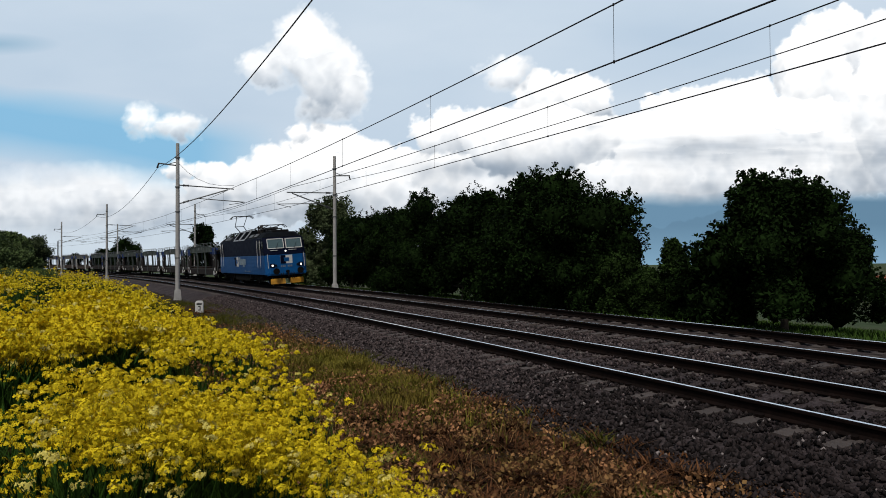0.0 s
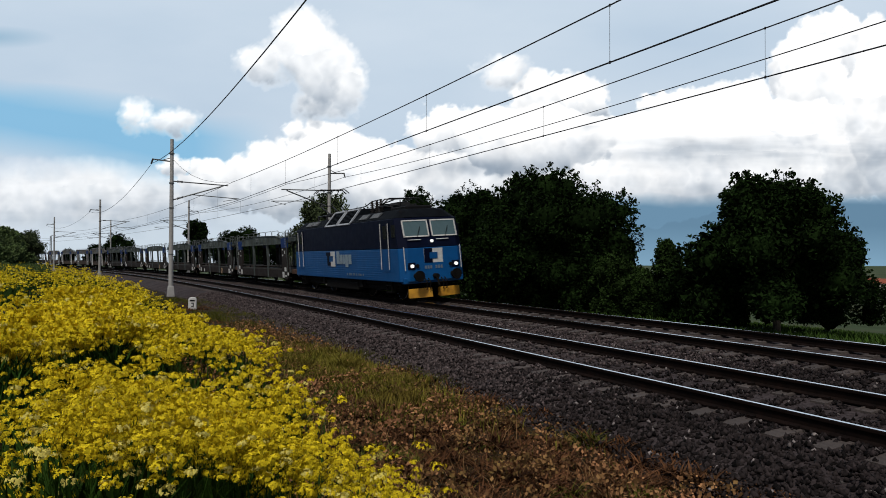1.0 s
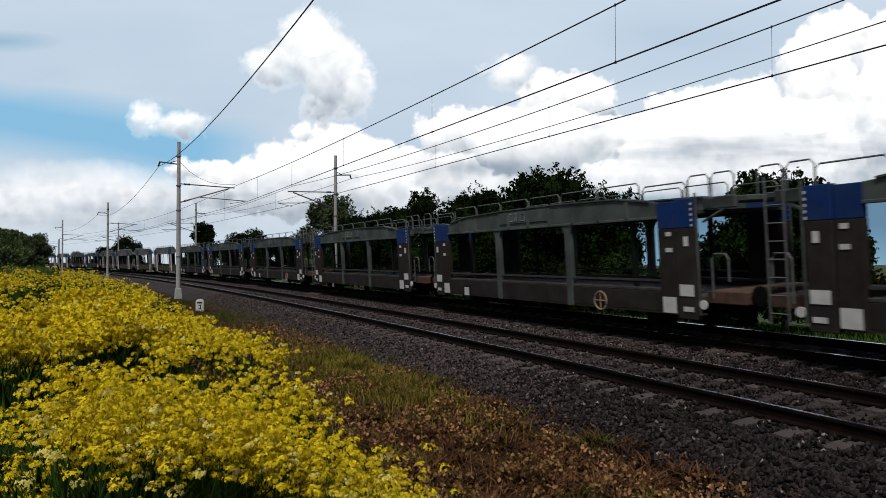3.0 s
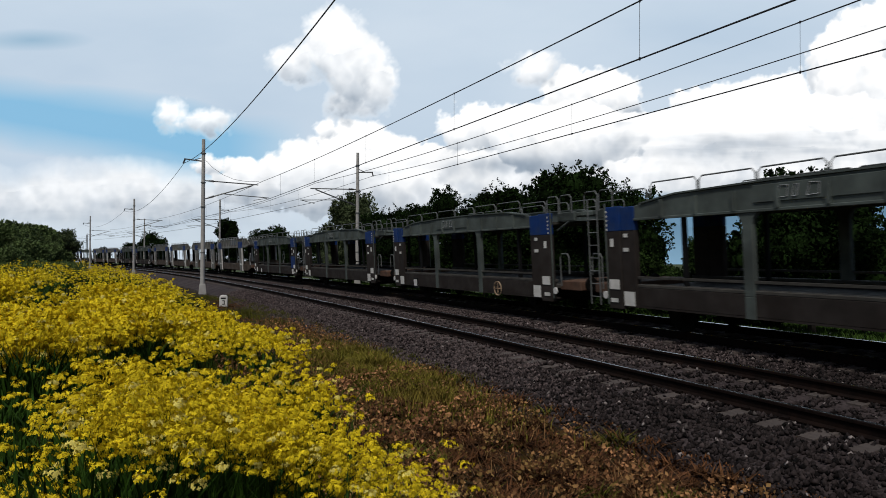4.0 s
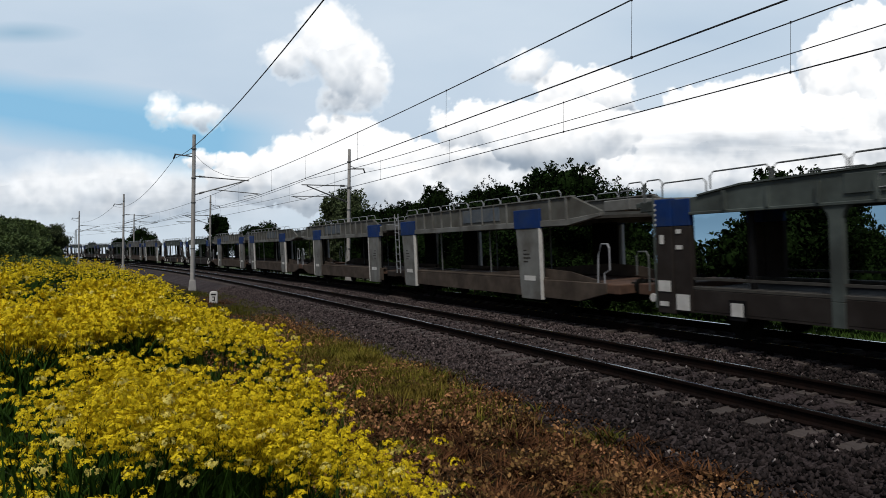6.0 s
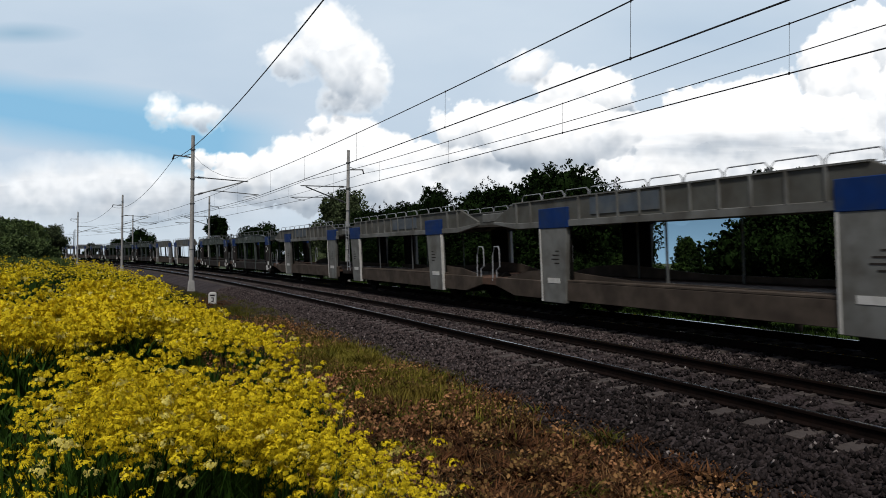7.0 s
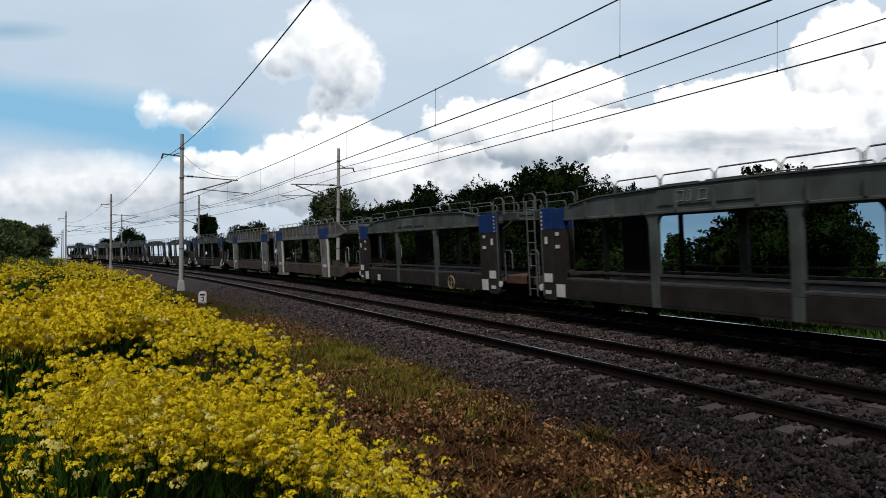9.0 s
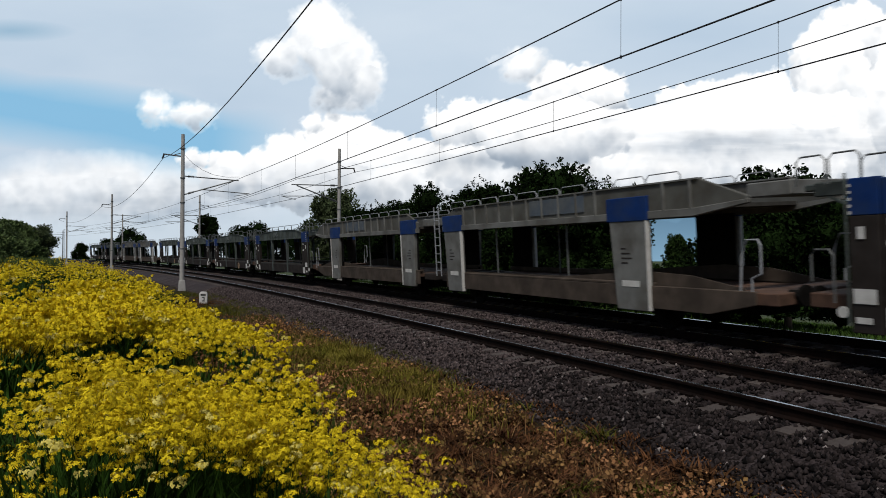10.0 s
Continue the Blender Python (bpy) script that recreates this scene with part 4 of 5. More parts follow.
        em = part("emblem", Build().box(e * x - 0.012, e * x + 0.012, -0.42, 0.42, 1.52, 2.10), M_WHITE, thing, "white and navy square emblem", 0)
        part("emblem_field", Build().box(e * (x + 0.012) - 0.008, e * (x + 0.012) + 0.008, *((-0.42, -0.05) if e > 0 else (0.05, 0.42)), 1.52, 2.10), M_NAVY, em)
        part("emblem_centre", Build().box(e * (x + 0.022) - 0.008, e * (x + 0.022) + 0.008, -0.18, 0.18, 1.68, 1.93), M_BLUE, em)
        for i in range(7):
            if i != 3:
                part("number_bar", Build().box(e * (front_x(1.4) + 0.012) - 0.01, e * (front_x(1.4) + 0.012) + 0.01, -0.42 + i * 0.12, -0.34 + i * 0.12, 1.28, 1.41), M_LABELBAR, thing)
        for y in (-1, 1):
            rails = (5.35, 6.12)
            for x in rails:
                part("door_handrail", Build().tube([(e * x, y * (W + 0.06), 1.30), (e * x, y * (W + 0.06), 3.2)], 0.015, 6), M_WHITE, thing, "long white door handrail")
            part("cab_door", Build().box(e * 5.74 - 0.31, e * 5.74 + 0.31, y * (W + 0.012) - 0.012, y * (W + 0.012) + 0.012, 1.22, 2.14), M_BLUE, thing, "narrow cab door, light blue below")
            part("cab_door_top", Build().box(e * 5.74 - 0.31, e * 5.74 + 0.31, y * (W + 0.012) - 0.012, y * (W + 0.012) + 0.012, 2.14, 3.24), M_NAVY, thing, "navy upper door panel")
            part("door_window", Build().box(e * 5.74 - 0.2, e * 5.74 + 0.2, y * (W + 0.028) - 0.006, y * (W + 0.028) + 0.006, 2.56, 3.1), M_GLASSDARK, thing)
            part("cab_side_window", Build().box(e * 6.52 - 0.18, e * 6.52 + 0.18, y * (W + 0.008) - 0.012, y * (W + 0.008) + 0.012, 2.6, 3.1), M_GLASSDARK, thing)
            steps = Build()
            for z in (0.35, 0.62, 0.88):
                steps.box(e * 5.74 - 0.25, e * 5.74 + 0.25, y * (W - 0.16) - 0.14, y * (W - 0.16) + 0.14, z, z + 0.03)
            for dx in (-0.25, 0.22):
                steps.box(e * 5.74 + dx, e * 5.74 + dx + 0.03, y * (W - 0.16) - 0.1, y * (W - 0.16) - 0.06, 0.33, 0.95)
            part("cab_steps", steps, M_UNDER, thing)
    # roof slope grilles
    def slope(x, k, d, y):
        """A point on the roof slope: k from 0 at the gutter to 1 at the top."""
        return (x, y * (W - 0.03 - k * 0.45 + d * 0.75), 3.36 + k * 0.38 + d * 0.76)

    def cowl(x, k, d, y):
        """A point on the steeper louvre housing."""
        return (x, y * (1.43 - k * 0.43 + d * 0.75), 3.30 + k * 0.505 + d * 0.66)

    def plate(b, x0, x1, k0, k1, d0, d1, y, on=slope):
        return b.hexa([on(x0, k0, d0, y), on(x1, k0, d0, y), on(x1, k1, d0, y), on(x0, k1, d0, y)],
                      [on(x0, k0, d1, y), on(x1, k0, d1, y), on(x1, k1, d1, y), on(x0, k1, d1, y)])
    part("grille_housing", Build().prism([(-1.43, 3.30), (1.43, 3.30), (0.80, 4.04), (-0.80, 4.04)], "x", -1.85, 1.85), M_ROOF, thing, "", 0.02)
    for y in (-1, 1):
        for x0, x1 in ((-1.75, -0.05), (0.05, 1.75)):
            fr = Build()
            for q in ((x0, x1, 0.0, 0.14), (x0, x1, 1.32, 1.46), (x0, x0 + 0.14, 0.0, 1.46), (x1 - 0.14, x1, 0.0, 1.46)):
                plate(fr, *q, -0.01, 0.06, y, cowl)
            gr = part("roof_grille", fr, M_GRILLE, thing, "pale grey framed roof louvre")
            sl = Build()
            for i in range(9):
                plate(sl, x0 + 0.12, x1 - 0.12, 0.15 + i * 0.13, 0.15 + i * 0.13 + 0.075, 0.0, 0.04, y, cowl)
            part("louvre_slats", sl, M_ROOF, gr)
        for x0 in (-5.2, -4.2, 2.6, 3.9):
            part("roof_hatch", plate(Build(), x0, x0 + 0.85, 0.25, 0.8, 0.0, 0.04, y), M_HATCH, thing, "small grey roof hatch")
    # side lettering as plain bars, with the square emblem beside it (the camera side and the other)
    for y in (-1, 1):
        Y = y * (W + 0.024)
        em = part("side_emblem", Build().prism([(-0.98, 1.36), (-0.36, 1.36), (-0.36, 2.10), (-0.98, 2.10), (-0.98, 1.88), (-0.62, 1.88), (-0.62, 1.60), (-0.98, 1.60)], "y", Y - 0.004, Y + 0.004), M_WHITE, thing, "white bracket-shaped half of the emblem")
        part("side_emblem_field", Build().prism([(-1.65, 2.06), (-1.65, 1.92), (-1.50, 1.88), (-1.50, 1.40), (-0.985, 1.40), (-0.985, 1.58), (-1.22, 1.58), (-1.22, 1.88), (-0.985, 1.88), (-0.985, 2.06)], "y", Y - 0.004, Y + 0.004), M_NAVY, em, "navy bracket-shaped half of the emblem")
        xx = -0.12
        for w, h in ((0.40, 0.60), (0.33, 0.44), (0.22, 0.44), (0.35, 0.58), (0.37, 0.44)):
            z = 1.50 if h != 0.58 else 1.36
            part("lettering_bar", Build().box(xx, xx + w, Y - 0.004, Y + 0.004, z, z + h), M_PRINT, thing)
            xx += w + 0.07
        for i in range(16):
            if i not in (1, 5, 8, 10, 14):
                part("number_bar", Build().box(1.2 + i * 0.13, 1.28 + i * 0.13, Y - 0.004, Y + 0.004, 0.98, 1.08), M_LABELBAR, thing)
    # underframe and bogies
    part("underframe", Build().box(-6.7, 6.7, -1.30, 1.30, 0.62, 0.94).box(-2.2, 2.2, -1.34, 1.34, 0.30, 0.65), M_UNDER, thing, "black underframe with equipment boxes", 0.03)
    for c in (-4.15, 4.15):
        bg = part("bogie", Build().box(c - 2.3, c + 2.3, -1.22, -1.05, 0.42, 0.75).box(c - 2.3, c + 2.3, 1.05, 1.22, 0.42, 0.75).box(c - 0.3, c + 0.3, -1.2, 1.2, 0.35, 0.7), M_UNDER, thing, "black bogie", 0.02)
        for a in (-1.6, 1.6):
            wheelset(bg, c + a, 0.62)
            for y in (-0.82, 0.82):
                part("tyre", Build().tube([(c + a + 0.59 * math.cos(i * math.pi / 12), y, 0.62 + 0.59 * math.sin(i * math.pi / 12)) for i in range(25)], 0.012, 5), M_RAILTOP, bg, "bright worn tyre edge")
            for y in (-1.27, 1.27):
                part("axle_box", Build().box(c + a - 0.2, c + a + 0.2, y - 0.09, y + 0.09, 0.45, 0.80).tube([(c + a - 0.42, y, 0.5), (c + a - 0.42, y, 0.95)], 0.09, 8).tube([(c + a + 0.42, y, 0.5), (c + a + 0.42, y, 0.95)], 0.09, 8), M_UNDER, bg)
    # roof gear
    for x in (-3.0, -2.2, -1.2, 0.2, 1.2, 2.2, 2.75, 3.2):
        tall = x > 2
        gear = Build().tube([(x, -0.45, 3.7), (x, -0.45, 4.34 if tall else 4.12)], 0.055, 8)
        post = part("roof_insulator", gear, M_INSULATOR, thing)
        for k in range(7 if tall else 3):
            part("insulator_shed", Build().disc((x, -0.45, 3.78 + k * 0.075), "z", 0.11, 0.03, 10), M_INSULATOR, post)
    part("busbar", Build().tube([(-3.6, -0.45, 4.04), (-2.4, -0.45, 4.12), (1.4, -0.45, 4.16), (2.2, -0.45, 4.34), (3.3, -0.45, 4.36)], 0.025, 6), M_WIRE, thing)
    part("roof_equipment_box", Build().box(1.9, 2.9, -0.2, 0.7, 3.7, 4.10), M_ROOF, thing, "", 0.04)
    part("horn", Build().tube([(4.9, -0.3, 3.85), (4.9, -0.3, 4.2)], 0.025, 6).disc((4.9, -0.3, 4.1), "z", 0.07, 0.05, 8), M_BLACK, thing)

    def pantograph(x, top, name):
        b = Build()
        for y in (-0.55, 0.55):
            b.tube([(x - 0.7, y, 3.7), (x - 0.7, y, 4.0)], 0.06, 8).tube([(x + 0.7, y, 3.7), (x + 0.7, y, 4.0)], 0.06, 8)
            b.tube([(x - 0.8, y, 4.02), (x + 0.8, y, 4.02)], 0.035, 6)
        b.tube([(x - 0.7, -0.55, 4.02), (x - 0.7, 0.55, 4.02)], 0.035, 6).tube([(x + 0.7, -0.55, 4.02), (x + 0.7, 0.55, 4.02)], 0.035, 6)
        b.box(x - 0.05, x + 0.75, -0.28, 0.28, 3.98, 4.14)
        pan = part(name, b, M_WIRE, thing, "raised half pantograph" if top > 5 else "lowered pantograph folded on the roof")
        knee = (x - 0.95, 4.1 + (top - 4.2) * 0.42)
        hx = x + (0.05 if top > 5 else 0.55)
        for y in (-0.35, 0.35):
            part("lower_arm", Build().tube([(x + 0.6, y * 0.8, 4.04), (knee[0], y, knee[1])], 0.038, 6), M_WIRE, pan)
            part("upper_arm", Build().tube([(knee[0], y, knee[1]), (hx, y * 1.2, top - 0.08)], 0.027, 6), M_WIRE, pan)
        part("knee_bar", Build().tube([(knee[0], -0.4, knee[1]), (knee[0], 0.4, knee[1])], 0.03, 6), M_WIRE, pan)
        hd = Build()
        for dx in (-0.22, 0.22):
            hd.tube([(hx + dx, -0.95, top - 0.22), (hx + dx, -0.72, top - 0.02), (hx + dx, 0.72, top - 0.02), (hx + dx, 0.95, top - 0.22)], 0.03, 6)
        hd.tube([(hx - 0.22, -0.4, top - 0.06), (hx + 0.22, -0.4, top - 0.06)], 0.02, 5).tube([(hx - 0.22, 0.4, top - 0.06), (hx + 0.22, 0.4, top - 0.06)], 0.02, 5)
        part("pan_head", hd, M_WIRE, pan)
    pantograph(-4.5, 5.46, "rear_pantograph")
    pantograph(3.9, 4.32, "front_pantograph")
    return tagged(thing, "blue electric freight locomotive with navy upper body, lit headlights", "locomotive", group="freight train")


def hoops(thing, mat, x0, x1, y, z, length, high, r=0.017, gap=0.03):
    """A row of round-cornered railing hoops, each a part."""
    n = max(1, round((x1 - x0) / length))
    w = (x1 - x0) / n
    for i in range(n):
        a, e = x0 + i * w + gap, x0 + (i + 1) * w - gap
        part("railing_hoop", Build().tube([(a, y, z), (a, y, z + high - 0.08), (a + 0.08, y, z + high), (e - 0.08, y, z + high), (e, y, z + high - 0.08), (e, y, z)], r, 5), mat, thing)


def running_gear(thing, xs, r=0.40):
    for x in xs:
        wheelset(thing, x, r)
        for y in (-1.0, 1.0):
            part("axle_guard", Build().prism([(x - 0.3, 0.72), (x + 0.3, 0.72), (x + 0.16, 0.26), (x - 0.16, 0.26)], "y", y - 0.03, y + 0.03).box(x - 0.55, x + 0.55, y - 0.05, y + 0.05, 0.60, 0.68), M_UNDER, thing, "dark axle guard with leaf spring")


def ladder(x, y, z0, z1):
    b = Build()
    for d in (-0.19, 0.19):
        b.tube([(x + d, y, z0), (x + d, y, z1)], 0.02, 5)
    for i in range(8):
        z = z0 + 0.2 + i * (z1 - z0 - 0.4) / 7
        b.tube([(x - 0.19, y, z), (x + 0.19, y, z)], 0.014, 4)
    return b


def open_wagon(ladder_end, blue=True, logo=False, wheel=False):
    """Dark grey car-carrier unit with wide end posts; the ladder hangs at one end."""
    thing = new("car_carrier_wagon")
    L, W = 5.92, 1.45
    for y in (-1, 1):
        def bx(x0, x1, z0, z1, t=0.10, proud=0.0):
            yo = y * (W + proud)
            return (x0, x1, min(yo, yo - y * t), max(yo, yo - y * t), z0, z1)
        part("sill_flange", Build().box(*bx(-L, L, 1.05, 1.12, 0.2)), M_DECK, thing, "", 0.01)
        part("sill_foot", Build().box(*bx(-L, L, 0.57, 0.61, 0.25)), M_CARBROWN, thing)
        part("side_sill", Build().box(*bx(-L, L, 0.61, 1.05)), M_CARBROWN, thing, "brown-grey steel side sill", 0.012)
        part("side_rail", Build().box(*bx(-4.9, 4.9, 1.26, 1.31, 0.05)), M_DECK, thing)
        arch = [(-L, 2.66), (L, 2.66), (L, 2.86), (4.7, 3.00), (3.6, 3.14), (1.2, 3.19), (-1.2, 3.19), (-3.6, 3.14), (-4.7, 3.00), (-L, 2.86)]
        beam = Build().prism(arch, "y", *sorted((y * W, y * (W - 0.1))))
        part("beam_foot", Build().box(*bx(-L + 1.0, L - 1.0, 2.62, 2.68, 0.16, 0.045)), M_CARGREY, thing, "", 0.01)
        cap = [(4.7, 3.00), (3.6, 3.14), (1.2, 3.19), (-1.2, 3.19), (-3.6, 3.14), (-4.7, 3.00)]
        part("beam_cap", Build().prism(cap + [(a, b + 0.035) for a, b in cap[::-1]], "y", *sorted((y * (W + 0.035), y * (W - 0.16)))), M_CARGREY, thing)
        part("sign_plate", Build().box(*bx(-1.55, 1.0, 2.80, 3.13, 0.03, 0.025)), M_CARGREY, thing, "raised grey plate on the beam", 0.006)
        part("roof_beam", beam, M_CARGREY, thing, "grey steel upper side beam", 0.012)
        for i in range(9):
            x = -4.0 + i
            part("stiffener", Build().box(*bx(x - 0.035, x + 0.035, 2.68, 3.06, 0.08, 0.065)), M_CARGREY, thing)
        for x in (-1.72, 1.72):
            part("side_post", Build().prism([(x - 0.12, 1.0), (x + 0.12, 1.0), (x + 0.12, 2.40), (x + 0.15, 2.50), (x + 0.28, 2.67), (x - 0.28, 2.67), (x - 0.15, 2.50), (x - 0.12, 2.40)], "y", *sorted((y * (W + 0.02), y * (W - 0.10)))).box(*bx(x - 0.12, x + 0.12, 0.56, 1.0, 0.1, 0.02)), M_CARGREY, thing, "grey flared side post", 0.01)
        for e in (-1, 1):
            lo = Build().box(*bx(*sorted((e * (L - 1.0), e * (L - 0.52))), 0.56, 2.40, 0.14, 0.03)).box(*bx(*sorted((e * (L - 0.50), e * L)), 0.50, 2.40, 0.16, 0.05))
            post = part("end_post", lo, M_CARBROWN, thing, "wide brown-grey end post", 0.012)
            hi = Build().box(*bx(*sorted((e * (L - 1.0), e * (L - 0.52))), 2.40, 2.97, 0.14, 0.034)).box(*bx(*sorted((e * (L - 0.50), e * L)), 2.40, 3.00, 0.16, 0.054))
            part("post_top", hi, M_CARBLUE if blue else M_CARGREY, post, "blue painted post top" if blue else "", 0.012)
            for x0, x1, z0, z1 in ((0.05, 0.42, 0.98, 1.22), (0.08, 0.34, 0.66, 0.76), (0.56, 0.93, 0.60, 0.94), (0.14, 0.26, 2.02, 2.22), (0.60, 0.78, 1.90, 1.99), (0.62, 0.76, 2.24, 2.33)):
                part("placard", Build().box(*bx(*sorted((e * (L - x0), e * (L - x1))), z0, z1, 0.012, 0.066 if x0 < 0.5 else 0.046)), M_WHITE, post, "white placard")
            st = Build()
            for i in range(5):
                st.box(*bx(*sorted((e * (L - 0.01), e * (L - 0.05))), 2.42 + i * 0.11, 2.47 + i * 0.11, 0.01, 0.066))
            part("edge_marks", st, M_WHITE, post, "dashed white edge marks")
            part("end_rod", Build().tube([(e * (L + 0.06), y * (W + 0.02), 0.6), (e * (L + 0.06), y * (W + 0.02), 3.1)], 0.022, 5), M_CARGREY, post)
        hoops(thing, M_GALV, -4.4, 4.4, y * (W - 0.02), 3.12, 1.47, 0.34)
        hoops(thing, M_GALV, -5.75, -4.45, y * (W - 0.02), 2.90, 1.3, 0.45)
        hoops(thing, M_GALV, 4.45, 5.75, y * (W - 0.02), 2.90, 1.3, 0.45)
        for q in (-3.6, 3.9):
            part("deck_strut", Build().box(*bx(q, q + 0.1, 0.90, 2.70, 0.08, -0.15)), M_BLACK, thing)
    part("upper_deck", Build().box(-L, L, -W + 0.1, W - 0.1, 2.68, 2.75), M_DECK, thing, "grey steel upper deck")
    part("lower_deck", Build().box(-L, L, -W + 0.1, W - 0.1, 0.88, 0.95), M_DECK, thing, "worn steel lower deck")
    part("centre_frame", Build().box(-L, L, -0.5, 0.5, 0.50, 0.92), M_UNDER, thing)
    for e in (-1, 1):
        part("end_platform", Build().box(*sorted((e * L, e * (L + 0.95))), -1.2, 1.2, 0.82, 1.08), M_CARRUST, thing, "rusty end platform", 0.02)
        part("bridge_plate", Build().box(*sorted((e * L, e * (L + 1.05))), -1.1, 1.1, 2.86, 2.98).box(*sorted((e * L, e * (L + 0.8))), -1.2, -1.1, 2.75, 3.0), M_CARGREY, thing, "grey bridge plate between the units", 0.02)
        for y in (-0.875, 0.875):
            part("buffer", Build().disc((e * (L + 0.75), y, 0.98), "x", 0.10, 0.5, 10).disc((e * (L + 1.0), y, 0.98), "x", 0.2, 0.06, 14), M_UNDER, thing)
        part("round_disc", Build().disc((e * (L + 0.16), -W - 0.03, 0.82), "y", 0.095, 0.03, 18), M_WHITE, thing, "round white disc")
        hr = Build()
        hr.tube([(e * (L + 0.35), -W + 0.05, 0.95), (e * (L + 0.35), -W + 0.05, 1.75), (e * (L + 0.42), -W + 0.05, 1.85), (e * (L + 0.68), -W + 0.05, 1.85), (e * (L + 0.75), -W + 0.05, 1.75), (e * (L + 0.75), -W + 0.05, 1.3)], 0.02, 6)
        part("end_handrail", hr, M_GALV, thing, "bent grey handrail")
        hoops(thing, M_GALV, *sorted((e * (L - 0.2), e * (L + 1.0))), -W + 0.05, 2.95, 0.6, 0.5)
        part("brace", Build().tube([(e * L, -1.2, 2.5), (e * (L + 0.8), -1.15, 2.86)], 0.03, 5), M_CARGREY, thing)
    if ladder_end:
        part("ladder", ladder(ladder_end * (L + 0.62), -W + 0.02, 0.55, 3.25), M_GALV, thing, "steel ladder to the upper deck")
    if logo:
        b = Build()
        for i in range(3):
            x = -1.0 + i * 0.30
            w, yy = (0.2, 0.1, 0.22)[i], -W - 0.032
            b.tube([(x, yy, 2.86), (x + 0.06, yy, 3.08), (x + w + 0.03, yy, 3.07), (x + w, yy, 2.87), (x, yy, 2.86)], 0.009, 4)
        part("side_lettering", b, M_GRILLE, thing, "thin pale outline shapes on the beam")
    if wheel:
        ring = [(3.0 + 0.22 * math.cos(i * math.pi / 10), -W - 0.1, 0.76 + 0.22 * math.sin(i * math.pi / 10)) for i in range(21)]
        part("brake_wheel", Build().tube(ring, 0.022, 5).tube([(2.78, -W - 0.1, 0.76), (3.22, -W - 0.1, 0.76)], 0.015, 4).tube([(3.0, -W - 0.1, 0.54), (3.0, -W - 0.1, 0.98)], 0.015, 4), M_WHEEL, thing, "pale spoked brake wheel")
        part("wheel_shaft", Build().tube([(3.0, -W - 0.1, 0.76), (3.0, -W + 0.1, 0.76)], 0.03, 5), M_CARRUST, thing)
    running_gear(thing, (-4.2, 4.2))
    return tagged(thing, "empty dark grey two-deck car carrier wagon with blue post tops", "wagon", group="freight train")


